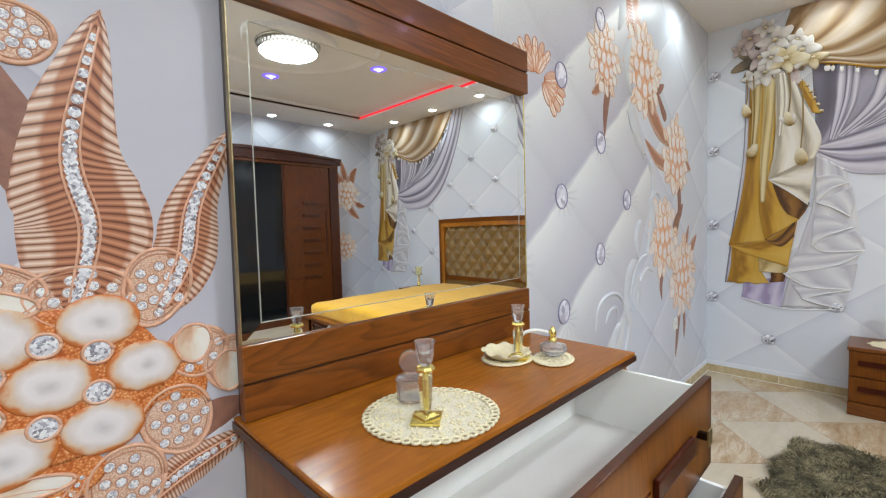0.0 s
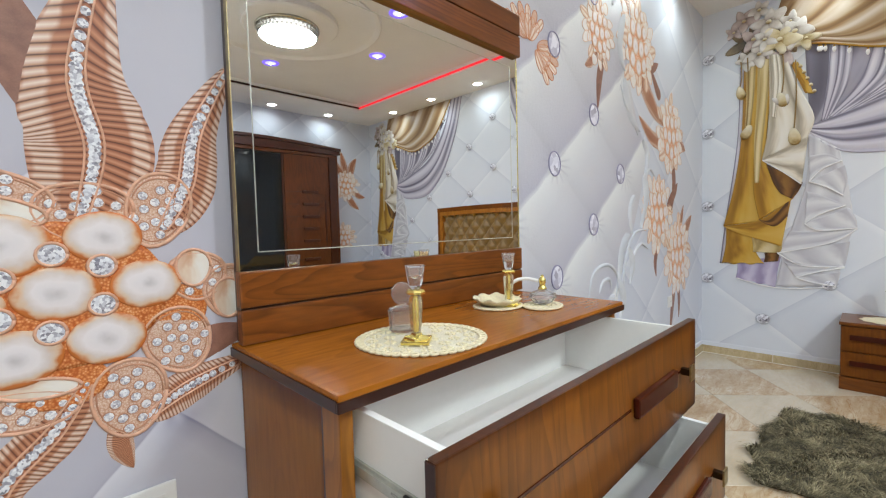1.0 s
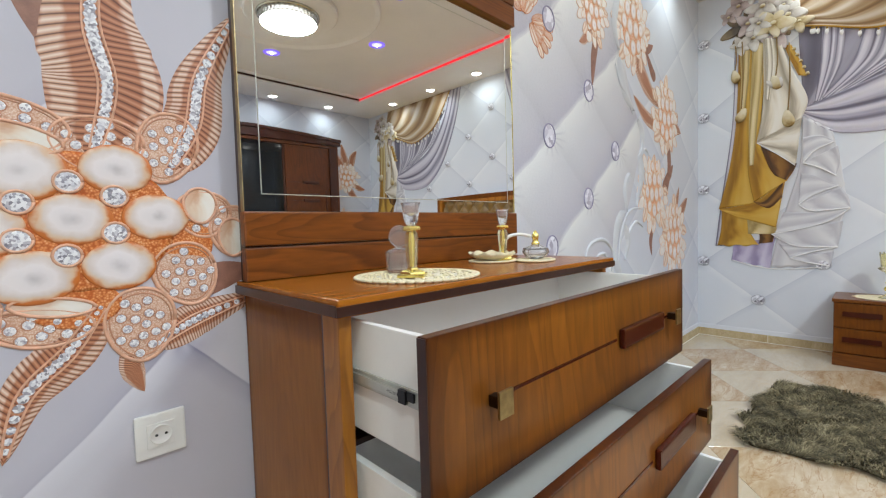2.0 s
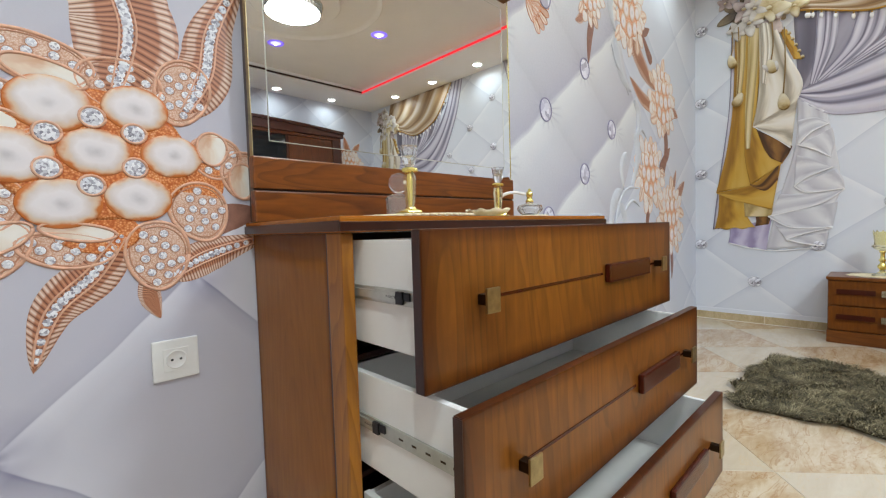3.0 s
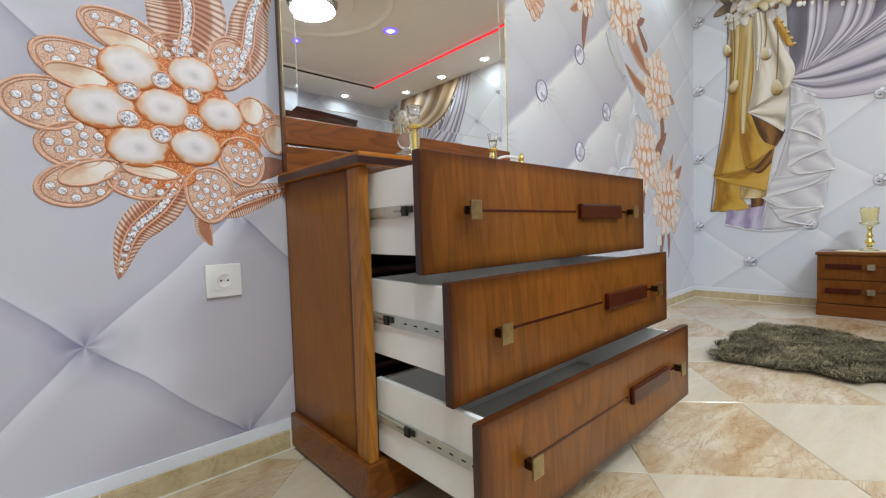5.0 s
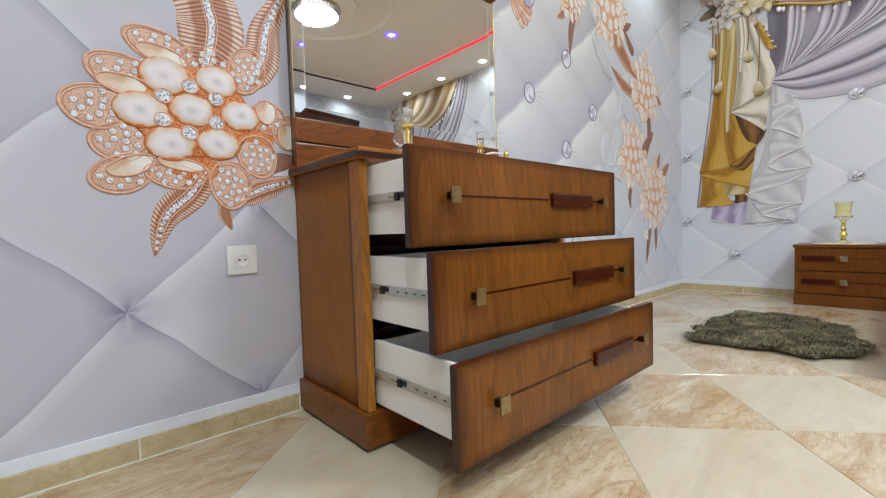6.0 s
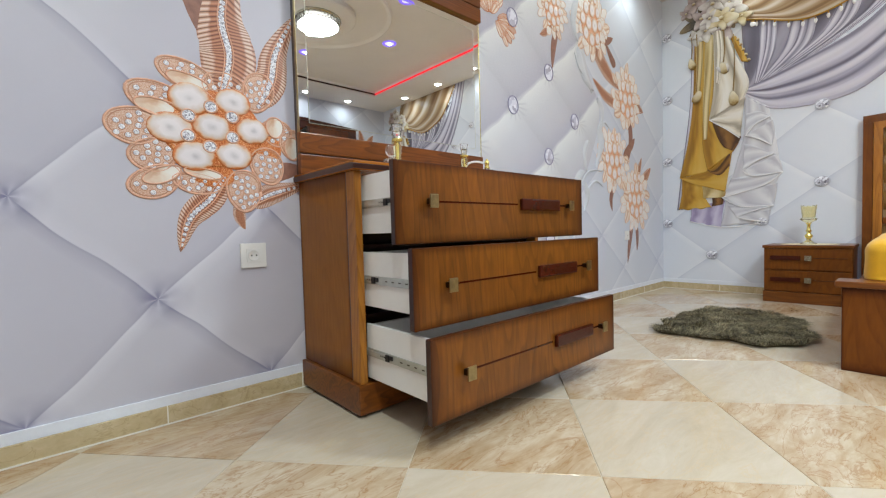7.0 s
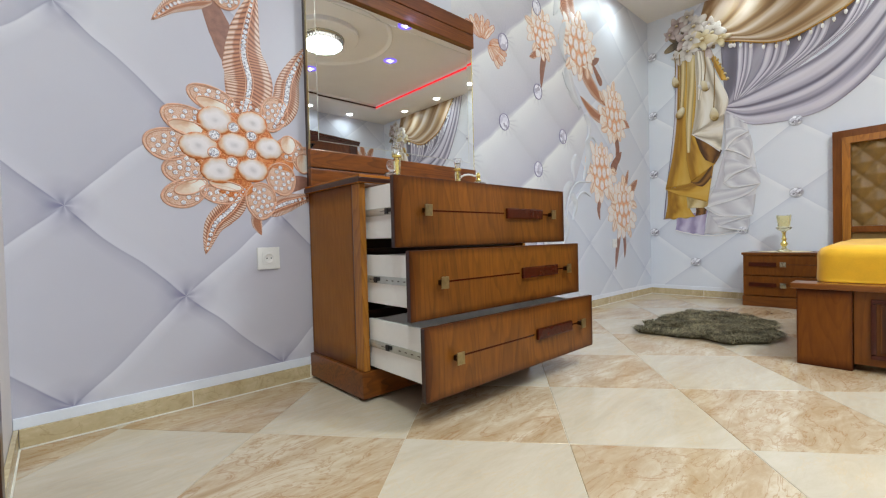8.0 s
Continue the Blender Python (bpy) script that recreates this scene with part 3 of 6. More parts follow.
def downlight(at, glowmat, label):
    ob = thing("downlight", (*at,), label, "ceiling light", "ceiling spotlights")
    blue = glowmat is M_GLOWBLUE
    # blue spots: rim widened and made to glow, imitating the bloom halo
    part("ring", lathe([(0.054, 0.0), (0.086, 0.0), (0.086, -0.004), (0.078, -0.009), (0.056, -0.007), (0.054, 0.0)] if blue else [(0.054, 0.0), (0.074, 0.0), (0.074, -0.004), (0.068, -0.008), (0.056, -0.006), (0.054, 0.0)], at, 24), M_GLOWBLUE if blue else M_WHITE, ob, "violet glowing ring, widened to stand for the bloom halo" if blue else "", smooth=True)
    part("lens", lathe([(0.053, -0.0042), (0.048, -0.0062), (0.0, -0.0066)], at, 20), M_GLOWVIOLET if blue else glowmat, ob, "glowing lens")
    return ob


# fixtures for every row, the assumed west one too
for x, y in SPOTS:
    downlight((x, y, ZC), M_GLOW, "round recessed ceiling spotlight, lit white")
for x, y in BLUES:
    downlight((x, y, ZC + 0.075), M_GLOWBLUE, "round recessed ceiling spotlight, lit violet blue")

lampob = thing("ceiling_lamp", (*LAMP_C, ZC + 0.02), "round crystal ceiling lamp with glowing diffuser", "ceiling lamp")
part("diffuser", lathe([(0.205, 0.0), (0.205, -0.018), (0.18, -0.034), (0.10, -0.046), (0.0, -0.050)], (*LAMP_C, ZC + 0.02), 40), M_GLOWMAIN, lampob, smooth=True)
bm = bmesh.new()
for i in range(40):
    a = 2 * math.pi * i / 40
    c = (LAMP_C[0] + 0.232 * math.cos(a), LAMP_C[1] + 0.232 * math.sin(a), ZC - 0.004)
    bmesh.ops.create_icosphere(bm, subdivisions=1, radius=0.019, matrix=Matrix.Translation(c) @ Matrix.Diagonal((1, 1, 2.2, 1)))
part("crystal_rim", bm, M_CRYSTAL, lampob, "ring of clear crystal drops")
part("rim", lathe([(0.206, 0.02), (0.262, 0.02), (0.262, 0.008), (0.252, 0.002), (0.208, 0.006)], (*LAMP_C, ZC), 48), M_CHROME, lampob, smooth=True)

# skirting of marble strips with pale joints
SK = 0.062


def skirting(name, x0, y0, x1, y1, depth):
    """Strips from (x0, y0) to (x1, y1) against a wall; depth points into the room."""
    run = Vector((x1 - x0, y1 - y0, 0))
    length, d = run.length, run.normalized()
    base = thing(name, ((x0 + x1) / 2, (y0 + y1) / 2, 0), "beige marble skirting strips with pale joints", "skirting", kind="structure")
    count = max(1, round(length / 0.48))
    for i in range(count):
        a, b = Vector((x0, y0, 0)) + d * (length * i / count + 0.0015), Vector((x0, y0, 0)) + d * (length * (i + 1) / count - 0.0015)
        x = sorted((a.x, b.x + depth[0])) if depth[0] else sorted((a.x, b.x))
        y = sorted((a.y, b.y + depth[1])) if depth[1] else sorted((a.y, b.y))
        part("strip", boxes((*x, *y, 0.0, SK), bev=0.0015), M_SKIRT, base)
        if i:
            jx = (x[0] + 0.001, x[1] + 0.0) if depth[0] else (a.x - 0.0035, a.x + 0.0005)
            jy = (a.y - 0.0005, a.y + 0.0035) if depth[0] else (y[0], y[1] - 0.001)
            part("joint", boxes((min(jx) - (0.0004 if depth[0] else 0), max(jx) + (0.0004 if depth[0] else 0), min(jy) - (0.0004 if depth[1] else 0), max(jy) + (0.0004 if depth[1] else 0), 0.0, SK - 0.001), bev=0), M_JOINT, base)
    sx = sorted((x0 + depth[0], x0 + depth[0] * 1.35)) if depth[0] else sorted((x0, x1))
    sy = sorted((y0 + depth[1], y0 + depth[1] * 1.35)) if depth[1] else sorted((y0, y1))
    part("sealant", boxes((*sx, *sy, 0.0005, 0.0045), bev=0), M_JOINT, base, "pale joint at the floor")
    return base


skirting("baseboard_north", XW + 0.013, YN - 0.001, XE - 0.013, YN - 0.001, (0, -0.012))
skirting("baseboard_east", XE - 0.001, YN - 0.001, XE - 0.001, YS + 0.001, (-0.012, 0))
skirting("baseboard_south", XW + 0.013, YS + 0.001, XE - 0.013, YS + 0.001, (0, 0.012))
skirting("baseboard_west", XW + 0.001, YN - 0.001, XW + 0.001, DY0 + 0.002, (0.012, 0))
skirting("baseboard_west", XW + 0.001, DY1 - 0.002, XW + 0.001, YS + 0.001, (0.012, 0))


for nm, row in (("trim_north", (XW + 0.002, XE - 0.004, YN - 0.0065, YN - 0.0005, SK, SK + 0.036)), ("trim_east", (XE - 0.0065, XE - 0.0005, YS + 0.002, YN - 0.007, SK, SK + 0.036))):
    tagged(part(nm, boxes(row, bev=0.0028), M_TRIM), "pale blue-white strip above the skirting", "trim", kind="structure")


# ---------------------------------------------------------------- dresser
DX0, DX1 = 0.345, 1.377
dresser = thing("dresser", ((DX0 + DX1) / 2, -0.24, 0), "brown wooden three-drawer dresser, all drawers pulled open", "dresser")
part("tabletop", boxes((DX0 - 0.014, DX1 + 0.010, -0.478, -0.004, 0.845, 0.877), bev=0.006), [M_TOPW], dresser, "varnished wooden top with dark edges")
bm = bmesh.new()
box(bm, DX0 - 0.017, DX1 + 0.013, -0.481, -0.476, 0.848, 0.866, 0.002)
part("front_edge", bm, M_DARK, dresser, "dark stained front edge")
for xa in (DX0 - 0.017, DX1 + 0.0105):
    part("end_edge", boxes((xa, xa + 0.0025, -0.4755, -0.006, 0.848, 0.868), bev=0.001), M_DARK, dresser, "dark stained end edge")
for nm, xa, xb in (("side_panel", DX0 + 0.004, DX0 + 0.022), ("side_panel", DX1 - 0.022, DX1 - 0.004)):
    part(nm, boxes((xa, xb, -0.393, -0.008, 0.116, 0.8445), bev=0.001), M_WOODZ, dresser)
for xa, xb in ((DX0, DX0 + 0.026), (DX1 - 0.026, DX1)):
    part("post", boxes((xa, xb, -0.455, -0.398, 0.116, 0.8445), bev=0.004), M_POST, dresser)
    part("groove", boxes((xa + 0.0015, xb - 0.0015, -0.3976, -0.3933, 0.117, 0.844), bev=0), M_DARK, dresser)
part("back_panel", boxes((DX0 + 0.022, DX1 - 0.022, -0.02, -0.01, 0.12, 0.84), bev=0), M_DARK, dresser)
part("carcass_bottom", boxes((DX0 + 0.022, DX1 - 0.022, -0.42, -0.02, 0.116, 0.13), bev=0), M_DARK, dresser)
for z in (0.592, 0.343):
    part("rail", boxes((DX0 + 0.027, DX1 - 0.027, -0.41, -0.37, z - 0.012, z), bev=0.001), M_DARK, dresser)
part("plinth", boxes((DX0 - 0.012, DX1 + 0.010, -0.462, -0.006, 0.012, 0.1155), bev=0.006), M_WOODX, dresser)
for x in (DX0 + 0.02, DX1 - 0.02):
    for y in (-0.42, -0.05):
        part("foot", lathe([(0.016, 0.0), (0.018, 0.004), (0.016, 0.0125)], (x, y, 0), 12), M_BLACK, dresser)


def drawer(yf, z0, z1, reach):
    """One pulled-out drawer: front board at yf, box behind it, steel slides with a clip reach behind the front, knobs and bar handle."""
    bx0, bx1 = DX0 + 0.040, DX1 - 0.040
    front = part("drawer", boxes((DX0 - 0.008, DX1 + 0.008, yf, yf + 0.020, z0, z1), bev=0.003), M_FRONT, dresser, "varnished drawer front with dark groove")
    for xa in (DX0 - 0.0095, DX1 + 0.0078):
        part("edge_band", boxes((xa, xa + 0.0017, yf + 0.001, yf + 0.019, z0 + 0.002, z1 - 0.002), bev=0), M_DARK, front)
    back = yf + 0.40
    zt, zb = z1 - 0.018, z0 + 0.035
    part("drawer_side", boxes((bx0, bx0 + 0.014, yf + 0.0205, back, zb, zt), bev=0.002), M_BOX, front, "white melamine side")
    part("drawer_side", boxes((bx1 - 0.014, bx1, yf + 0.0205, back, zb, zt), bev=0.002), M_BOX, front, "white melamine side")
    part("drawer_back", boxes((bx0 + 0.0145, bx1 - 0.0145, back - 0.014, back, zb, zt - 0.004), bev=0.001), M_BOX, front)
    part("drawer_inner_front", boxes((bx0 + 0.0145, bx1 - 0.0145, yf + 0.0205, yf + 0.033, zb, zt - 0.004), bev=0.001), M_BOX, front)
    part("drawer_bottom", boxes((bx0 + 0.0145, bx1 - 0.0145, yf + 0.0335, back - 0.0145, zb + 0.010, zb + 0.014), bev=0), M_BOARD, front, "glossy white drawer floor")
    part("drawer_underside", boxes((bx0 + 0.0145, bx1 - 0.0145, yf + 0.0335, back - 0.0145, zb + 0.005, zb + 0.0097), bev=0), M_HARDB, front, "brown hardboard underside")
    zm = (z0 + z1) / 2 + 0.008
    for xa, s in ((bx0, -1), (bx1, 1)):
        part("slide", boxes((xa + s * 0.0005, xa + s * 0.005, yf + 0.022, back, zm - 0.014, zm + 0.014), (xa + s * 0.005, xa + s * 0.009, yf + reach + 0.012, back + 0.01, zm - 0.008, zm + 0.008), bev=0.001), M_STEEL, front, "galvanised steel ball slide")
        yl = yf + reach - 0.009
        part("latch", boxes((xa + s * 0.0052, xa + s * 0.011, yl, yl + 0.018, zm - 0.011, zm + 0.011), (xa + s * 0.0052, xa + s * 0.009, yl - 0.018, yl - 0.002, zm - 0.004, zm + 0.010), (xa + s * 0.0052, xa + s * 0.009, yl + 0.02, yl + 0.05, zm - 0.003, zm + 0.004), bev=0.001), M_BLACK, front, "black plastic release clip")
        for k in range(int((reach - 0.10) / 0.04)):
            yy = yf + 0.082 + 0.036 * k
            part("slot", boxes((xa + s * 0.0048, xa + s * 0.0054, yy, yy + 0.012, zm - 0.0018, zm + 0.0018), bev=0), M_KNOBSIDE, front)
        for yy in (yf + 0.034, yf + 0.060):
            bm = bmesh.new()
            bmesh.ops.create_cone(bm, cap_ends=True, segments=10, radius1=0.004, radius2=0.003, depth=0.002, matrix=Matrix.Translation((xa + s * 0.0058, yy, zm)) @ Matrix.Rotation(math.pi / 2, 4, "Y"))
            part("screw", bm, M_KNOBSIDE, front)
    zk = z0 + (z1 - z0) * 0.52
    for xa, xb in ((DX0 + 0.14, DX1 - 0.46), (DX1 - 0.19, DX1 - 0.125)):
        part("groove_line", boxes((xa, xb, yf - 0.0015, yf + 0.001, zk - 0.003, zk + 0.003), bev=0.0005), M_HANDLE, front, "thin dark inlaid line")
    bm = boxes((DX1 - 0.448, DX1 - 0.190, yf - 0.014, yf - 0.0003, zk - 0.023, zk + 0.023), bev=0.006)
    part("bar_handle", bm, M_HANDLE, front, "dark red-brown wooden bar handle")
    for xk in (DX0 + 0.124, DX1 - 0.120):
        kn = part("knob", boxes((xk - 0.017, xk + 0.017, yf - 0.029, yf - 0.024, zk - 0.021, zk + 0.021), bev=0.0015), M_KNOB, front, "square aged brass knob")
        part("stem", boxes((xk - 0.009, xk + 0.009, yf - 0.024, yf - 0.0002, zk - 0.009, zk + 0.009), bev=0.002), M_KNOBSIDE, kn)
    return front


drawer(-0.690, 0.596, 0.848, 0.105)
drawer(-0.767, 0.347, 0.586, 0.267)
drawer(-0.835, 0.095, 0.337, 0.268)

# mirror standing on the dresser against the wall
MX0, MX1, MZ0, MZ1 = 0.336, 1.412, 1.045, 1.785
mirror = thing("wall_mirror", ((MX0 + MX1) / 2, -0.05, 0.878), "large mirror with brown wooden boards above and below", "mirror")
part("back_board", boxes((MX0 + 0.01, MX1 - 0.01, -0.038, -0.003, 0.8785, 1.935), bev=0), M_DARK, mirror)
for za, zb in ((0.8785, 0.958), (0.963, MZ0)):
    part("lower_plank", boxes((MX0, MX1, -0.066, -0.0385, za, zb), bev=0.004), M_WOODX, mirror)
for za, zb in ((MZ1, 1.861), (1.866, 1.942)):
    part("upper_plank", boxes((MX0, MX1, -0.074, -0.0385, za, zb), bev=0.004), M_WOODX, mirror)
part("groove", boxes((MX0 + 0.002, MX1 - 0.002, -0.060, -0.039, 0.9582, 0.9628), bev=0), M_DARK, mirror)
part("groove", boxes((MX0 + 0.002, MX1 - 0.002, -0.066, -0.039, 1.8612, 1.8658), bev=0), M_DARK, mirror)
gx0, gx1, gz0, gz1, BV = MX0 + 0.006, MX1 - 0.004, MZ0 + 0.001, MZ1 - 0.001, 0.042
bm = bmesh.new()
o = [bm.verts.new((x, -0.0541, z)) for x, z in ((gx0, gz0), (gx1, gz0), (gx1, gz1), (gx0, gz1))]
p = [bm.verts.new((x, -0.0545, z)) for x, z in ((gx0 + BV, gz0 + BV), (gx1 - BV, gz0 + BV), (gx1 - BV, gz1 - BV), (gx0 + BV, gz1 - BV))]
q = [bm.verts.new((v.co.x, -0.0387, v.co.z)) for v in o]
bm.faces.new(p)
for i in range(4):
    j = (i + 1) % 4
    bm.faces.new((o[i], o[j], p[j], p[i])), bm.faces.new((o[i], q[i], q[j], o[j]))
bm.faces.new(q[::-1])
part("mirror_glass", bm, M_MIRROR, mirror, "silvered glass with bevelled rim")
part("side_strip", boxes((MX0 + 0.003, MX0 + 0.0055, -0.056, -0.0387, MZ0 + 0.001, MZ1 - 0.001), bev=0.001), M_KNOB, mirror, "thin gold edge strip")
# pale strips along the bevel edge imitate the light it catches
for k in range(4):
    a, b = [((gx0 + BV, gz0 + BV), (gx1 - BV, gz0 + BV), (gx1 - BV, gz1 - BV), (gx0 + BV, gz1 - BV))[i % 4] for i in (k, k + 1)]
    part("bevel_line", tube([(a[0], -0.0543, a[1]), (b[0], -0.0543, b[1])], 0.0014, 6), M_STEEL, mirror, "pale strip standing for the glint along the bevel edge")
part("side_strip", boxes((MX1 - 0.0035, MX1 - 0.001, -0.056, -0.0387, MZ0 + 0.001, MZ1 - 0.001), bev=0.001), M_GOLD, mirror, "thin gold edge strip")


# ---------------------------------------------------------------- nightstands and bed
def nightstand():
    """Built round the origin: front towards -x, back at x = 0.36."""
    ob = thing("nightstand", (0, 0, 0), "low brown wooden nightstand with two drawers", "nightstand", "nightstands beside the bed")
    w, h = 0.26, 0.449
    part("top", boxes((-0.012, 0.355, -w - 0.008, w + 0.008, h - 0.022, h), bev=0.005), M_WOODY, ob)
    part("body", boxes((0.012, 0.350, -w, w, 0.085, h - 0.0225), bev=0.002), M_BEDW, ob)
    part("plinth", boxes((-0.006, 0.352, -w - 0.004, w + 0.004, 0.0, 0.0845), bev=0.005), M_WOODY, ob)
    for z0, z1 in ((0.092, 0.252), (0.260, 0.422)):
        d = part("drawer", boxes((-0.004, 0.0115, -w + 0.004, w - 0.004, z0, z1), bev=0.003), M_BEDW, ob)
        zk = (z0 + z1) / 2 + 0.01
        part("bar_handle", boxes((-0.018, -0.0043, 0.03, 0.215, zk - 0.016, zk + 0.016), bev=0.003), M_HANDLE, d, "dark red-brown wooden bar handle")
        k = part("knob", boxes((-0.032, -0.026, -0.036, 0.004, zk - 0.020, zk + 0.020), bev=0.0015), M_CHROME, d, "square satin metal knob")
        part("stem", boxes((-0.026, -0.0043, -0.024, -0.008, zk - 0.008, zk + 0.008), bev=0.001), M_KNOBSIDE, k)
        part("groove_line", boxes((-0.0055, -0.0041, -w + 0.03, -0.04, zk - 0.0025, zk + 0.0025), bev=0), M_DARK, d)
    return ob


ns = nightstand()
ns.matrix_basis = Matrix.Translation((3.803, -1.160, 0))
copy_thing(ns, Matrix.Translation((3.803, -3.58, 0)))

BY0, BY1 = -1.51, -3.27
BYC = (BY0 + BY1) / 2
bed = thing("bed", (3.05, BYC, 0), "wooden double bed with tufted brown headboard", "bed")
part("footboard_top", boxes((2.010, 2.150, BY1 - 0.02, BY0 + 0.02, 0.352, 0.378), bev=0.006), M_WOODY, bed)
for ya, yb in ((BY0 - 0.19, BY0), (BY1, BY1 + 0.19)):
    part("footboard_block", boxes((2.030, 2.140, ya, yb, 0.0, 0.3515), bev=0.004), M_BLOCK, bed)
part("footboard_panel", boxes((2.052, 2.120, BY1 + 0.192, BY0 - 0.192, 0.03, 0.3515), bev=0.002), M_BEDW, bed)
seg = (BY0 - BY1 - 0.40) / 2
for k in range(2):
    ya = BY1 + 0.2 + k * seg + 0.045
    yb = ya + seg - 0.09
    part("raised_field", boxes((2.040, 2.0515, ya + 0.03, yb - 0.03, 0.09, 0.295), bev=0.006), M_FRONT, bed)
    part("moulding", boxes((2.034, 2.0515, ya, yb, 0.300, 0.318), (2.034, 2.0515, ya, yb, 0.062, 0.080), (2.034, 2.0515, ya, ya + 0.018, 0.081, 0.299), (2.034, 2.0515, yb - 0.018, yb, 0.081, 0.299), bev=0.005), M_HANDLE, bed)
for ya, yb in ((BY0 - 0.045, BY0 - 0.02), (BY1 + 0.02, BY1 + 0.045)):
    part("side_rail", boxes((2.141, 4.08, ya, yb, 0.10, 0.34), bev=0.004), M_WOODX, bed)

# mattress under a yellow spread: rounded slab with soft rumples
bm = bmesh.new()
MB = ((2.10, 4.06), (BY1 + 0.06, BY0 - 0.06), (0.379, 0.545))
box(bm, *MB[0], *MB[1], *MB[2], 0)
bmesh.ops.subdivide_edges(bm, edges=list(bm.edges), cuts=34, use_grid_fill=True)
for v in bm.verts:
    r = 0.055
    c = Vector([min(max(v.co[k], MB[k][0] + r), MB[k][1] - r) for k in range(3)])
    d = v.co - c
    if v.co.z < 0.44:
        d.z = 0
    base_z = v.co.z
    if d.length > 1e-6:
        v.co = c + d.normalized() * r
        if base_z < 0.44:
            v.co.z = base_z
    x, y, z = v.co
    v.co += Vector((noise.noise((x * 5, y * 5, z * 9)), noise.noise((x * 5, y * 5, z * 9 + 5)), 0.8 * noise.noise((x * 3, y * 3, 9)))) * 0.010 * (1 if z > 0.385 else 0)
    if z > 0.44:
        v.co.z += 0.012 * math.sin(max(0, x - 2.1) * 1.6)
tagged(part("bedspread", bm, M_YELLOW, smooth=True), "yellow cotton spread over a mattress on the bed", "bedspread")

# headboard: wooden frame, tufted back
HX0, HX1, HZ = 4.075, 4.160, 1.395
HY0, HY1 = -1.445, -3.30


def headtop(y):
    s = (y - HY1) / (HY0 - HY1)
    return HZ + 0.012 * math.sin(math.pi * s)


def headframe(inset, width, x0, x1, mat):
    bm = bmesh.new()
    ya, yb = HY1 + inset, HY0 - inset
    n = 24
    rows = []
    for i in range(n + 1):
        y = ya + (yb - ya) * i / n
        z = headtop(y) - inset
        rows.append([bm.verts.new((x, y, zz)) for x, zz in ((x0, z), (x1, z), (x1, z - width), (x0, z - width))])
    for a, b in zip(rows, rows[1:]):
        for k in range(4):
            bm.faces.new((a[k], a[(k + 1) % 4], b[(k + 1) % 4], b[k]))
    bm.faces.new(rows[0]), bm.faces.new(rows[-1][::-1])
    box(bm, x0 + 0.001, x1, ya, ya + width, 0.05, headtop(ya) - inset - 0.004, 0.004)
    box(bm, x0 + 0.001, x1, yb - width, yb, 0.05, headtop(yb) - inset - 0.004, 0.004)
    return part("headboard_frame", bm, mat, bed)


headframe(0.0, 0.055, 4.082, 4.160, M_BEDW)
headframe(0.056, 0.050, 4.070, 4.155, M_POST)
part("headboard_rail", boxes((4.078, 4.150, HY1 + 0.108, HY0 - 0.108, 0.595, 0.645), bev=0.005), M_BEDW, bed)
part("headboard_lower_panel", boxes((4.10, 4.150, HY1 + 0.108, HY0 - 0.108, 0.20, 0.594), bev=0.002), M_LEATHER, bed)
bm = bmesh.new()
ny, nz = 150, 64
y0, y1, z0 = HY1 + 0.108, HY0 - 0.108, 0.646
grid = []
hy, hz = 0.088, 0.098                                       # half steps of the tufting
for i in range(ny + 1):
    y = y0 + (y1 - y0) * i / ny
    col = []
    for j in range(nz + 1):
        z = z0 + (headtop(y) - 0.108 - z0) * j / nz
        a, b = (y - y0) / hy, (z - z0) / hz
        p_, q_ = (a + b) / 2, (a - b) / 2
        dp, dq = abs(p_ - round(p_)), abs(q_ - round(q_))
        puff = (min(dp, dq) * 2) ** 0.5
        dot = math.exp(-((dp * dp + dq * dq) / 0.02))
        col.append(bm.verts.new((4.128 - 0.034 * puff + 0.012 * dot, y, z)))
    grid.append(col)
for i in range(ny):
    for j in range(nz):
        bm.faces.new((grid[i][j], grid[i + 1][j], grid[i + 1][j + 1], grid[i][j + 1]))
part("tufted_panel", bm, M_LEATHER, bed, "brown diamond-tufted velour panel", smooth=True)

# ---------------------------------------------------------------- wardrobe on the south wall
WX0, WX1, WY, WZ = 0.95, 3.20, -4.38, 2.25
ward = thing("wardrobe", ((WX0 + WX1) / 2, -4.66, 0), "large dark brown wardrobe with black glass and wooden sliding doors", "wardrobe")
part("body", boxes((WX0, WX0 + 0.03, YS + 0.01, WY, 0.0, 2.18), (WX1 - 0.03, WX1, YS + 0.01, WY, 0.0, 2.18), (WX0 + 0.031, WX1 - 0.031, YS + 0.01, YS + 0.03, 0.0, 2.18), (WX0 + 0.031, WX1 - 0.031, YS + 0.031, WY, 2.14, 2.18), (WX0 + 0.031, WX1 - 0.031, YS + 0.031, WY, 0.0, 0.08)), M_WARD, ward)
bm = bmesh.new()
n = 30
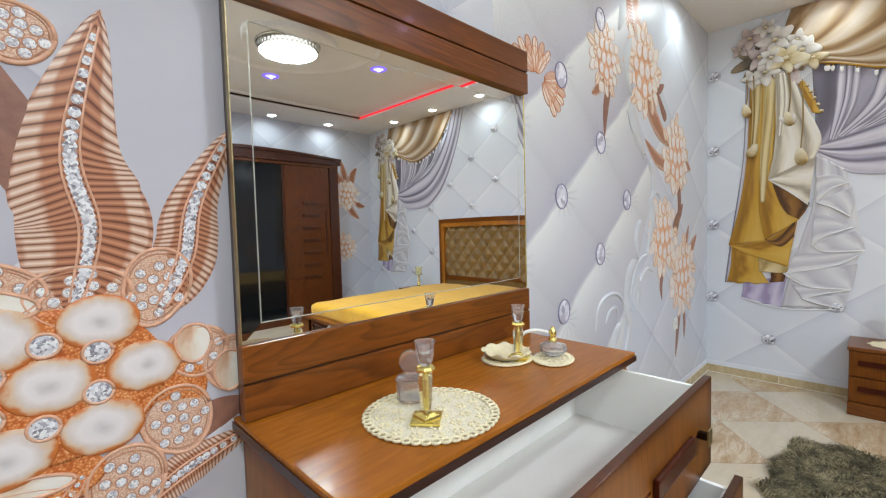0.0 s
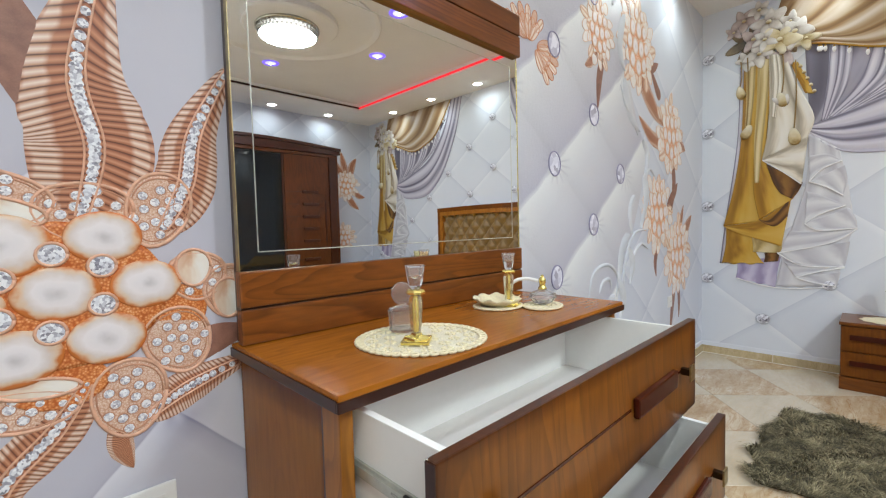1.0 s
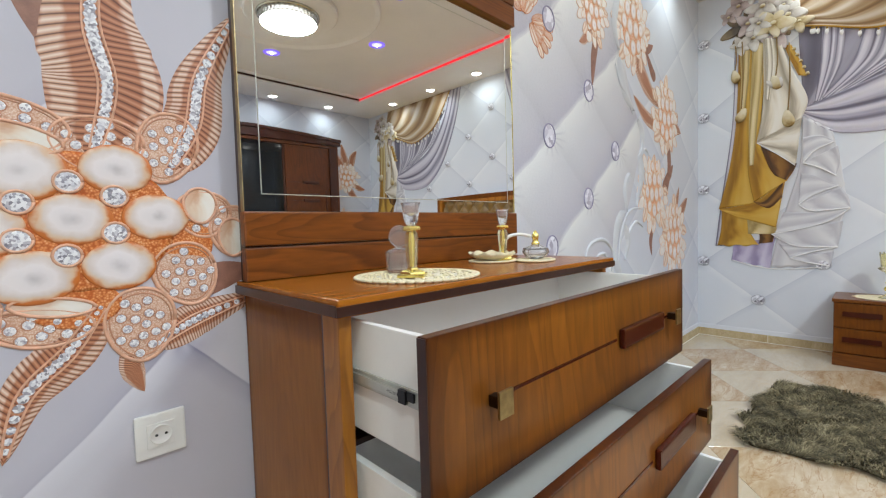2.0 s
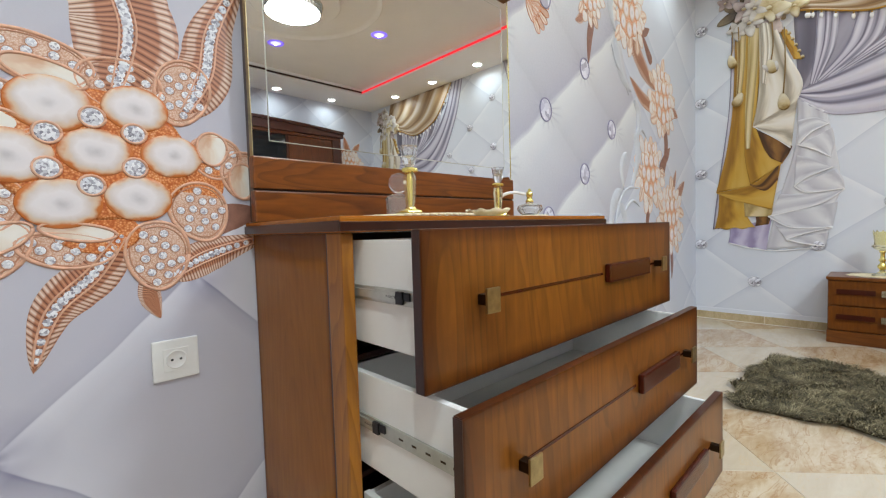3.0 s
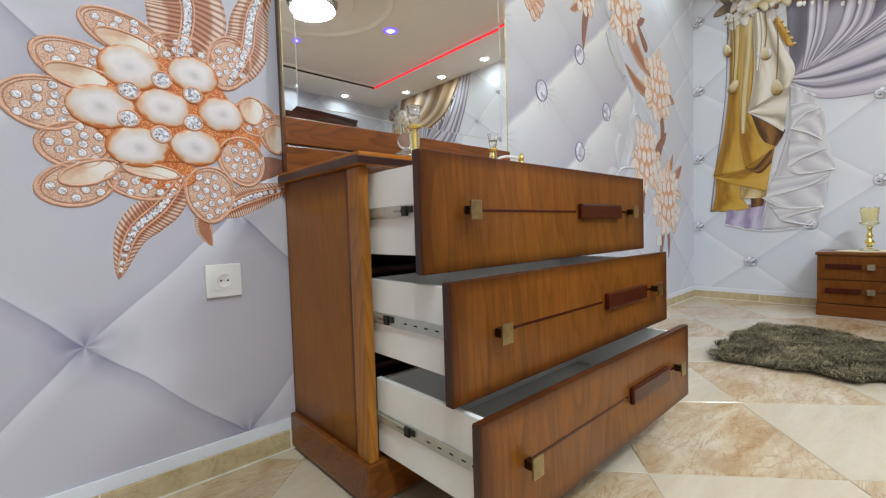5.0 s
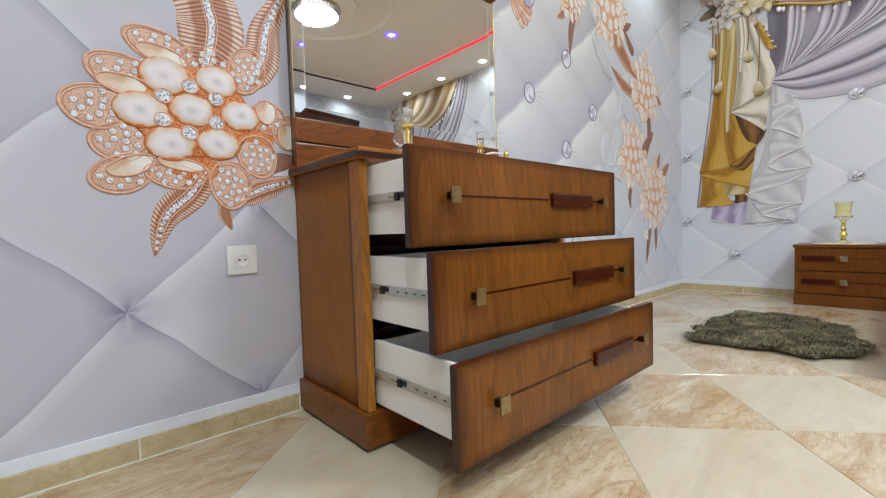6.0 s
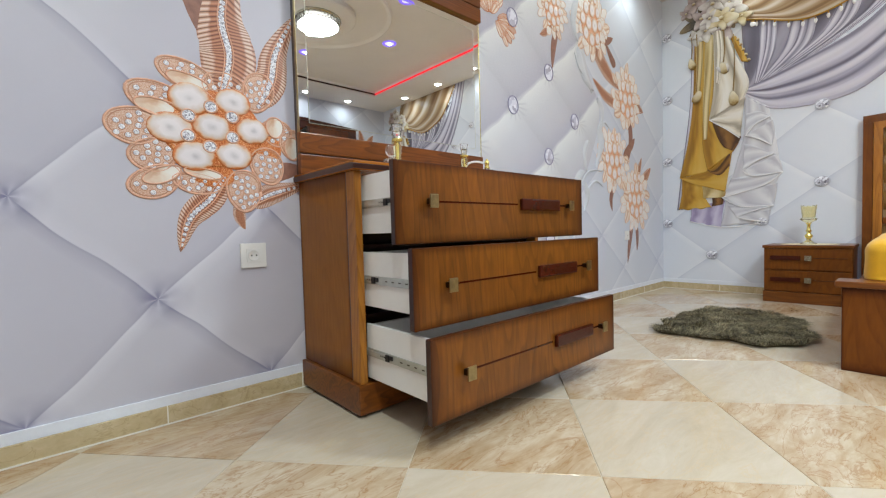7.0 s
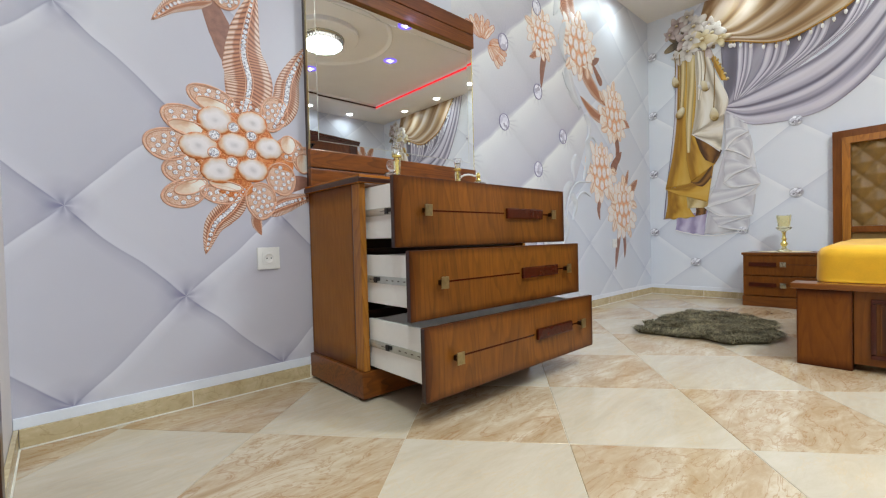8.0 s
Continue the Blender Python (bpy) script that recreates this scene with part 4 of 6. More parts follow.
for dz0, dz1, dy in ((0.0, 0.05, 0.03), (0.05, 0.085, 0.055)):
    rows = []
    for i in range(n + 1):
        x = WX0 - 0.03 + (WX1 - WX0 + 0.06) * i / n
        s = (x - WX0) / (WX1 - WX0)
        lift = 0.055 * math.sin(math.pi * min(1, max(0, s)))
        rows.append([bm.verts.new((x, y, z)) for y, z in ((WY + dy, 2.181 + dz0 + (lift if dz0 else 0)), (WY + dy, 2.181 + dz1 + lift), (YS + 0.01, 2.181 + dz1 + lift), (YS + 0.01, 2.181 + dz0 + (lift if dz0 else 0)))])
    for a, b in zip(rows, rows[1:]):
        for k in range(4):
            bm.faces.new((a[k], a[(k + 1) % 4], b[(k + 1) % 4], b[k]))
    bm.faces.new(rows[0]), bm.faces.new(rows[-1][::-1])
part("cornice", bm, M_WARDD, ward, "arched dark cornice")
part("pilaster", boxes((3.06, 3.168, WY - 0.03, WY + 0.012, 0.081, 2.139)), M_WARDD, ward)
glass = part("door", boxes((1.36, 2.395, WY - 0.045, WY - 0.02, 0.085, 2.135)), M_BLACKGLASS, ward, "black glass sliding door")
part("door_edge", boxes((2.396, 2.42, WY - 0.045, WY - 0.01, 0.085, 2.135)), M_WARDD, glass)
wd = part("door", boxes((2.425, 3.055, WY - 0.035, WY - 0.005, 0.085, 2.135)), M_WARD, ward, "wooden sliding door with dark bars")
for i in range(7):
    z = 1.655 - i * 0.163
    part("bar_handle", boxes((2.66, 2.89, WY - 0.0045, WY + 0.012, z - 0.018, z + 0.018), bev=0.004), M_WARDD, wd)
    part("groove_line", boxes((2.44, 2.658, WY - 0.0048, WY - 0.002, z - 0.004, z + 0.004), bev=0), M_WARDD, wd)
part("pull", boxes((2.985, 3.005, WY - 0.0045, WY + 0.004, 0.95, 1.55), bev=0.004), M_WARDD, wd)
wd2 = part("door", boxes((1.0, 1.355, WY - 0.035, WY - 0.005, 0.085, 2.135)), M_WARD, ward, "wooden sliding door")

# ---------------------------------------------------------------- printed murals, in a wall's own (u right, v up, w out) frame
def wall_frame(side):
    cols = {"n": ((1, 0, 0), (0, 0, 1), (0, -1, 0), (0, YN, 0)), "e": ((0, -1, 0), (0, 0, 1), (-1, 0, 0), (XE, 0, 0)), "s": ((-1, 0, 0), (0, 0, 1), (0, 1, 0), (0, YS, 0))}[side]
    m = Matrix.Identity(4)
    for k, c in enumerate(cols):
        for r in range(3):
            m[r][k] = c[r]
    return m


def dome(bm, cu, cv, ru, rv, w0, h, rot=0.0, n=22, rings=4, egg=0.0):
    """A low oval cap on the wall; UV runs 0 to 1 across it. egg narrows it towards its +v end."""
    uv = bm.loops.layers.uv.verify()
    ca, sa = math.cos(radians(rot)), math.sin(radians(rot))
    place = {}

    def vert(x, y, w):
        k = 1.0 - egg * y
        X, Y = x * ru * k, y * rv
        v = bm.verts.new((cu + ca * X - sa * Y, cv + sa * X + ca * Y, w))
        place[v] = (0.5 + 0.5 * x, 0.5 + 0.5 * y)
        return v

    loops = [[vert(math.cos(2 * math.pi * i / n), math.sin(2 * math.pi * i / n), 0.0003) for i in range(n)]]
    for k in range(rings):
        s = math.cos(math.pi / 2 * k / rings)
        loops.append([vert(s * math.cos(2 * math.pi * i / n), s * math.sin(2 * math.pi * i / n), w0 + h * math.sin(math.pi / 2 * k / rings)) for i in range(n)])
    tip = vert(0, 0, w0 + h)
    fs = []
    for a, b in zip(loops, loops[1:]):
        for i in range(n):
            fs.append(bm.faces.new((a[i], a[(i + 1) % n], b[(i + 1) % n], b[i])))
    for i in range(n):
        fs.append(bm.faces.new((loops[-1][i], loops[-1][(i + 1) % n], tip)))
    for f in fs:
        for l in f.loops:
            l[uv].uv = place[l.vert]
    return bm


def spline(pts, t):
    """A smooth curve through a few points, t from 0 to 1."""
    n = len(pts) - 1
    s = min(max(t, 0.0), 1.0) * n
    i = min(int(s), n - 1)
    f = s - i
    p = [Vector(pts[max(0, min(n, k))]) for k in (i - 1, i, i + 1, i + 2)]
    return 0.5 * (2 * p[1] + (p[2] - p[0]) * f + (2 * p[0] - 5 * p[1] + 4 * p[2] - p[3]) * f * f + (3 * p[1] - p[0] - 3 * p[2] + p[3]) * f ** 3)


def sheet(bm, left, right, w0, amp, folds, nu=28, nv=28, hem=0.0, seed=0.0):
    """Cloth between two curves, with shallow folds along its length and a thin rim back to the wall."""
    uv = bm.loops.layers.uv.verify()
    rows, place = [], {}
    for j in range(nv + 1):
        t = j / nv
        a, b = spline(left, t), spline(right, t)
        row = []
        for i in range(nu + 1):
            s = i / nu
            p = a.lerp(b, s)
            w = w0 + 0.4 * amp * (0.5 + 0.5 * math.sin(s * folds * 2 * math.pi + 2.0 * math.sin(3 * t + seed)))
            v = bm.verts.new((p.x, min(p.y + (hem * math.sin(s * folds * 2 * math.pi + seed) if j == nv else 0), 2.836), w))
            place[v] = (s, t)
            row.append(v)
        rows.append(row)
    fs = []
    for a, b in zip(rows, rows[1:]):
        for i in range(nu):
            fs.append(bm.faces.new((a[i], a[i + 1], b[i + 1], b[i])))
    rim = rows[0] + [r[-1] for r in rows[1:]] + rows[-1][-2::-1] + [r[0] for r in rows[-2:0:-1]]
    back = [bm.verts.new((v.co.x, v.co.y, 0.0004)) for v in rim]
    for v, b in zip(rim, back):
        place[b] = place[v]
    for i in range(len(rim)):
        k = (i + 1) % len(rim)
        if (rim[i].co - rim[k].co).length > 1e-6:
            fs.append(bm.faces.new((rim[i], rim[k], back[k], back[i])))
    for f in fs:
        for l in f.loops:
            l[uv].uv = place[l.vert]
    return bm


def leaf(bm, spine, half, w0, h, nu=30, nv=12, fat=0.75, start=0.25):
    """A pointed leaf along a spine; UV u along, v across."""
    uv = bm.loops.layers.uv.verify()
    rows, place = [], {}
    for i in range(nu + 1):
        t = i / nu
        p, d = spline(spine, t), (spline(spine, min(1, t + 0.02)) - spline(spine, max(0, t - 0.02))).normalized()
        side = Vector((-d.y, d.x))
        wd = half * max(0.012, (start + (1 - start) * math.sin(math.pi * min(1, t * 1.15) ** fat)) if t < 0.5 else math.sin(math.pi * min(1, t) ** fat) ** 0.9)
        row = []
        for j in range(nv + 1):
            s = 2 * j / nv - 1
            q = p + side * s * wd
            v = bm.verts.new((q.x, q.y, 0.0004 if abs(s) == 1 else w0 + h * (1 - s * s)))
            place[v] = (t, j / nv)
            row.append(v)
        rows.append(row)
    for a, b in zip(rows, rows[1:]):
        for j in range(nv):
            f = bm.faces.new((a[j], a[j + 1], b[j + 1], b[j]))
            for l in f.loops:
                l[uv].uv = place[l.vert]
    return bm


def ring(bm, cu, cv, ru, rv, w, thick, rot=0.0, n=26, arc=(0, 360), egg=0.0):
    ca, sa = math.cos(radians(rot)), math.sin(radians(rot))
    pts = []
    for i in range(n + 1):
        a = radians(arc[0] + (arc[1] - arc[0]) * i / n)
        y = math.sin(a)
        x = math.cos(a) * (1 - egg * y)
        pts.append((cu + ca * x * ru - sa * y * rv, cv + sa * x * ru + ca * y * rv, w))
    return tube(pts, thick, 6, bm)


def jewel_petal(owner, cu, cv, ru, rv, rot, w, stones=6, egg=-0.15, orange=False):
    p = part("petal", dome(bmesh.new(), cu, cv, ru, rv, w, 0.0012, rot, egg=egg), M_PETALO if orange else M_PETAL, owner, local=True, smooth=True)
    part("rim", ring(bmesh.new(), cu, cv, ru, rv, w - 0.0004, 0.0042, rot, egg=egg), M_RIM, p, "rose-gold rim", local=True, smooth=True)
    part("inner_rim", ring(bmesh.new(), cu, cv, ru * 0.88, rv * 0.86, w + 0.0006, 0.0016, rot, egg=egg), M_COPPER, p, local=True, smooth=True)
    ca, sa = math.cos(radians(rot)), math.sin(radians(rot))
    for k in range(stones * 2):
        d, a = 0.80 * math.sqrt((k + 0.4) / (stones * 2)), 2.39996 * k
        x, y = d * math.cos(a), d * math.sin(a)
        su, sv = cu + ca * x * ru - sa * y * rv, cv + sa * x * ru + ca * y * rv
        bm = bmesh.new()
        dome(bm, su, sv, 0.0090, 0.0090, w + 0.0018, 0.0012, n=9, rings=2)
        part("stone", bm, M_GEMP, p, local=True)
        part("setting", ring(bmesh.new(), su, sv, 0.0098, 0.0098, w + 0.0014, 0.0012, n=9), M_COPPER, p, local=True)
    return p


def jewel_leaf(owner, spine, half, w=0.001, band=True, **kw):
    l = part("leaf", leaf(bmesh.new(), spine, half, w, 0.0015, **kw), M_LEAF, owner, "ribbed rose-gold leaf", local=True, smooth=True)
    if band:
        bm = bmesh.new()
        length = sum((spline(spine, (i + 1) / 20) - spline(spine, i / 20)).length for i in range(20))
        n = max(6, int(length / 0.0165))
        for i in range(n):
            t = 0.05 + 0.86 * i / (n - 1)
            p = spline(spine, t)
            r = min(0.0115, half * 0.20) * (0.55 + 0.45 * math.sin(math.pi * t))
            dome(bm, p.x, p.y, r, r, w + 0.002, 0.001, n=8, rings=2)
        tagged(part("stone_band", bm, M_GEM, l, "row of small clear stones", local=True), kind="stuff")
        for s in (-1, 1):
            pts = []
            for i in range(18):
                t = 0.04 + 0.9 * i / 17
                p, q = spline(spine, t), spline(spine, t + 0.02)
                d = (q - p).normalized()
                pts.append((p.x - d.y * s * min(0.016, half * 0.30) * math.sin(math.pi * (0.15 + 0.8 * t)), p.y + d.x * s * min(0.016, half * 0.30) * math.sin(math.pi * (0.15 + 0.8 * t)), w + 0.002))
            part("vein", tube(pts, 0.0022, 5), M_RIM, l, local=True)
    return l


# large jewelled flower beside the dresser
fl = thing("flower_print", (0, 0, 0), "large rose-gold flower print with pearls and stones on wallpaper", "wall print", "flower prints", m=wall_frame("n"))
part("stem", leaf(bmesh.new(), [(0.085, 1.30), (0.03, 1.42), (-0.03, 1.56), (-0.12, 1.78)], 0.05, 0.0006, 0.0006), M_STEM, fl, "brown stem", local=True, smooth=True)
jewel_leaf(fl, [(0.075, 1.16), (0.105, 1.30), (0.085, 1.45), (0.140, 1.705)], 0.098, 0.0012)
jewel_leaf(fl, [(0.205, 1.14), (0.255, 1.24), (0.280, 1.36), (0.362, 1.525)], 0.060, 0.0010)
jewel_leaf(fl, [(0.075, 0.86), (0.02, 0.775), (-0.05, 0.70), (-0.084, 0.586)], 0.047, 0.0012)
jewel_leaf(fl, [(0.115, 0.77), (0.115, 0.72), (0.122, 0.69), (0.134, 0.660)], 0.022, 0.0006, band=False)
jewel_leaf(fl, [(0.16, 0.755), (0.22, 0.79), (0.29, 0.815), (0.40, 0.845)], 0.042, 0.0006)
part("stem", leaf(bmesh.new(), [(0.22, 0.86), (0.27, 0.885), (0.33, 0.90), (0.40, 0.90)], 0.035, 0.0006, 0.0004), M_STEM, fl, "brown stem", local=True, smooth=True)
jewel_leaf(fl, [(-0.03, 1.60), (-0.10, 1.575), (-0.17, 1.53), (-0.235, 1.455)], 0.036, 0.0012)
for row in ((-0.045, 1.205, 0.085, 0.048, -12, 0.0010, 6), (0.085, 1.180, 0.075, 0.055, 0, 0.0012, 6), (0.203, 1.185, 0.056, 0.078, -18, 0.0014, 7),
            (-0.130, 1.105, 0.088, 0.055, -10, 0.0012, 6), (-0.195, 1.005, 0.078, 0.060, 5, 0.0014, 7), (-0.145, 0.915, 0.072, 0.055, 15, 0.0012, 6),
            (-0.145, 0.825, 0.080, 0.052, 25, 0.0010, 6), (-0.020, 0.825, 0.078, 0.036, -8, 0.0012, 5), (0.228, 0.905, 0.062, 0.072, 20, 0.0014, 7),
            (0.137, 0.805, 0.062, 0.078, 0, 0.0016, 8), (0.270, 1.040, 0.058, 0.052, 0, 0.0008, 5), (0.335, 1.000, 0.055, 0.06, 0, 0.0006, 0), (0.02, 1.63, 0.055, 0.05, 0, 0.0016, 7), (-0.012, 1.735, 0.075, 0.05, 10, 0.0016, 7)):
    jewel_petal(fl, *row)
part("gold_cup", dome(bmesh.new(), 0.040, 1.025, 0.172, 0.138, 0.0040, 0.0006, n=32), M_PETALO, fl, "orange-gold ground", local=True, smooth=True)
part("gold_cup", dome(bmesh.new(), 0.035, 0.86, 0.072, 0.045, 0.0034, 0.0006), M_PETALO, fl, "orange-gold ground", local=True, smooth=True)
part("gold_cup", dome(bmesh.new(), 0.235, 0.975, 0.050, 0.060, 0.0018, 0.0006), M_PETALO, fl, "orange-gold ground", local=True, smooth=True)
for cu, cv, ru, rv, rot in ((-0.035, 1.180, 0.066, 0.026, -12), (-0.125, 1.075, 0.070, 0.028, -8), (-0.125, 0.850, 0.060, 0.026, 22), (0.000, 0.862, 0.062, 0.018, -8), (0.262, 1.060, 0.034, 0.040, 0), (0.330, 0.985, 0.032, 0.045, 0)):
    part("inner_petal", dome(bmesh.new(), cu, cv, ru, rv, 0.0036, 0.001, rot, egg=-0.1), M_INNER, fl, "pale cream inner petal", local=True, smooth=True)
    part("inner_rim", ring(bmesh.new(), cu, cv, ru, rv, 0.0040, 0.0034, rot, egg=-0.1), M_RIM, fl, local=True, smooth=True)
for cu, cv, ru, rv in ((-0.032, 1.120, 0.068, 0.056), (-0.096, 1.012, 0.068, 0.053), (0.110, 1.132, 0.062, 0.050), (0.037, 1.030, 0.064, 0.050), (0.175, 1.034, 0.062, 0.049), (-0.026, 0.921, 0.068, 0.051), (0.107, 0.934, 0.063, 0.050)):
    part("pearl", dome(bmesh.new(), cu, cv, ru, rv, 0.0050, 0.0040, n=32, rings=6), M_PEARL, fl, "oval white pearl", local=True, smooth=True)
for cu, cv in ((0.033, 1.103), (0.104, 1.077), (0.102, 1.002), (0.025, 0.960), (-0.043, 0.992), (-0.039, 1.062)):
    g = part("gem", dome(bmesh.new(), cu, cv, 0.021, 0.020, 0.0070, 0.002, n=12, rings=2), M_GEM, fl, "round clear cut stone", local=True)
    part("setting", ring(bmesh.new(), cu, cv, 0.022, 0.021, 0.0068, 0.003, n=16), M_RIM, g, local=True, smooth=True)


def small_flower(owner, cu, cv, s, lean=0.0):
    """A pearl cluster: ragged pale petals all round, an orange heart, tall oval pearls on it."""
    rnd = random.Random(int(cu * 977 + cv * 131))
    for ringk, cnt, size in ((0.98, 15, 0.20), (0.70, 11, 0.22)):
        for k in range(cnt):
            a = 2 * math.pi * k / cnt + 0.2 + rnd.uniform(-0.12, 0.12)
            d = s * (ringk + rnd.uniform(-0.10, 0.10))
            at = (cu + d * math.cos(a), cv + d * math.sin(a))
            wid, lng, turn = s * size * rnd.uniform(0.7, 1.0), s * size * rnd.uniform(1.0, 1.45), math.degrees(a) - 90 + rnd.uniform(-25, 25)
            p = part("petal", dome(bmesh.new(), *at, wid, lng, 0.001 + 0.0002 * (k % 3) + 0.0006 * (ringk < 0.9), 0.0010, turn, n=12, rings=3, egg=0.2), M_PETALW if (k + (ringk < 0.9)) % 3 else M_PEACH, owner, "pale peach petal", local=True, smooth=True)
            part("petal_rim", ring(bmesh.new(), *at, wid, lng, 0.0018 + 0.0006 * (ringk < 0.9), 0.0016, turn, n=12, egg=0.2), M_PEACHRIM, p, local=True)
    part("heart", dome(bmesh.new(), cu, cv - 0.14 * s, s * 0.60, s * 0.58, 0.0028, 0.0005, n=24), M_HEART, owner, "orange-gold ground", local=True, smooth=True)
    for x, y, r in ((-0.30, -0.40, 1.0), (0.04, -0.52, 1.05), (0.36, -0.40, 0.95), (-0.46, 0.02, 0.95), (-0.14, -0.04, 1.1), (0.20, -0.02, 1.1), (0.50, 0.06, 0.9), (-0.28, 0.40, 1.0), (0.06, 0.42, 1.05), (0.38, 0.44, 0.9), (-0.08, 0.80, 0.8), (0.24, 0.82, 0.75)):
        part("pearl", dome(bmesh.new(), cu + s * x * 1.1, cv + s * y, s * 0.172 * r, s * 0.220 * r, 0.0036, 0.0025, rnd.uniform(-10, 10), n=16, rings=4), M_PEARLS, owner, "oval white pearl", local=True, smooth=True)


def leaves(owner, *rows):
    for a, b, c, half, stem in rows:
        part("leaf", leaf(bmesh.new(), [a, b, c], half, 0.0008, 0.001), M_STEM if stem else M_LEAF, owner, local=True, smooth=True)


# quilted cushion print with its scroll frame, beyond the mirror
cu_ob = thing("cushion_print", (0, 0, 0), "grey buttoned cushion print with scroll border on wallpaper", "wall print", m=wall_frame("n"))
part("cushion", sheet(bmesh.new(), [(1.30, 2.83), (1.30, 1.90), (1.30, 1.0), (1.30, 0.07)], [(2.42, 2.83), (2.55, 2.25), (2.70, 1.85), (2.88, 1.55), (2.72, 1.15), (2.52, 0.85), (2.40, 0.45), (2.36, 0.07)], 0.0006, 0.0, 1, nu=8, nv=60), M_CUSHION, cu_ob, local=True)
for u, v in ((1.782, 1.960), (2.174, 1.706), (1.775, 1.416), (2.501, 1.419), (2.160, 1.129), (1.785, 0.885), (2.18, 2.33), (1.78, 2.50), (2.16, 0.56)):
    b = part("button", dome(bmesh.new(), u, v, 0.048, 0.054, 0.0012, 0.004, n=28, rings=5), M_BUTTON, cu_ob, "pale crystal button", local=True, smooth=True)
    part("rim", ring(bmesh.new(), u, v, 0.050, 0.056, 0.0022, 0.0038, n=30), M_BUTTONRIM, b, "grey-violet rim", local=True, smooth=True)


for a, b, c, half in (((2.56, 1.98), (2.64, 1.80), (2.78, 1.70), 0.045), ((2.86, 1.44), (2.90, 1.30), (2.80, 1.10), 0.05), ((2.62, 1.06), (2.52, 0.96), (2.46, 0.74), 0.045), ((2.40, 0.72), (2.30, 0.58), (2.34, 0.36), 0.045), ((2.70, 1.30), (2.64, 1.20), (2.66, 1.06), 0.03), ((2.62, 0.98), (2.68, 0.88), (2.62, 0.76), 0.035), ((2.46, 0.80), (2.54, 0.68), (2.46, 0.54), 0.04), ((2.84, 1.66), (2.92, 1.58), (2.90, 1.44), 0.035), ((2.42, 2.66), (2.46, 2.48), (2.40, 2.34), 0.05), ((2.30, 2.76), (2.16, 2.66), (2.02, 2.70), 0.055), ((2.02, 2.58), (1.90, 2.68), (1.74, 2.66), 0.05), ((2.56, 2.34), (2.50, 2.16), (2.56, 2.02), 0.04)):
    part("acanthus_leaf", leaf(bmesh.new(), [a, b, c], half, 0.001, 0.010), M_SCROLL, cu_ob, local=True, smooth=True)

for pts in (((2.101, 0.722), (2.129, 0.838), (2.208, 0.892), (2.347, 0.896), (2.451, 0.821), (2.434, 0.707)),
            ((2.544, 0.642), (2.538, 0.813), (2.597, 0.978), (2.718, 1.071), (2.924, 1.087)),
            ((2.888, 1.62), (2.926, 1.533), (2.868, 1.419), (2.965, 1.481), (3.089, 1.406)),
            ((2.512, 1.933), (2.574, 1.832), (2.69, 1.751), (2.759, 1.675)),
            ((2.219, 0.751), (2.261, 0.809), (2.346, 0.816), (2.374, 0.748)),
            ((2.663, 0.835), (2.699, 0.938), (2.808, 0.996), (2.923, 0.961))):
    part("scroll", tube([(*spline(pts, i / 20), 0.001) for i in range(21)], lambda t: 0.003 + 0.008 * math.sin(math.pi * t), 8), M_SCROLL, cu_ob, "pale curled scroll", local=True, smooth=True)

# butterfly print on the cushion
bf = thing("butterfly_print", (0, 0, 0), "small salmon butterfly print on the cushion wallpaper", "wall print", m=wall_frame("n"))
for at, span, reach in (((1.575, 1.925), (50, 150), 0.150), ((1.610, 1.905), (-55, 20), 0.185)):
    for k in range(6):
        a = span[0] + (span[1] - span[0]) * k / 5
        for d, size in ((0.48, 0.054), (0.92, 0.042)):
            cu, cv = at[0] + reach * d * math.cos(radians(a)), at[1] + reach * d * math.sin(radians(a)) * 0.75
            wng = part("wing_cell", dome(bmesh.new(), cu, cv, size * 0.46, size, 0.0012 + 0.0004 * (d < 0.6), 0.001, a - 90, n=14, rings=3, egg=-0.15), M_PETAL if k % 2 else M_PEACH, bf, "salmon wing cell", local=True, smooth=True)
            part("cell_rim", ring(bmesh.new(), cu, cv, size * 0.46, size, 0.0018, 0.0013, a - 90, n=14, egg=-0.15), M_PETALO, wng, local=True)

# trail of pearl flowers on the north wall
tr = thing("flower_trail_print", (0, 0, 0), "trail of pearl flowers with brown leaves printed on wallpaper", "wall print", "flower prints", m=wall_frame("n"))
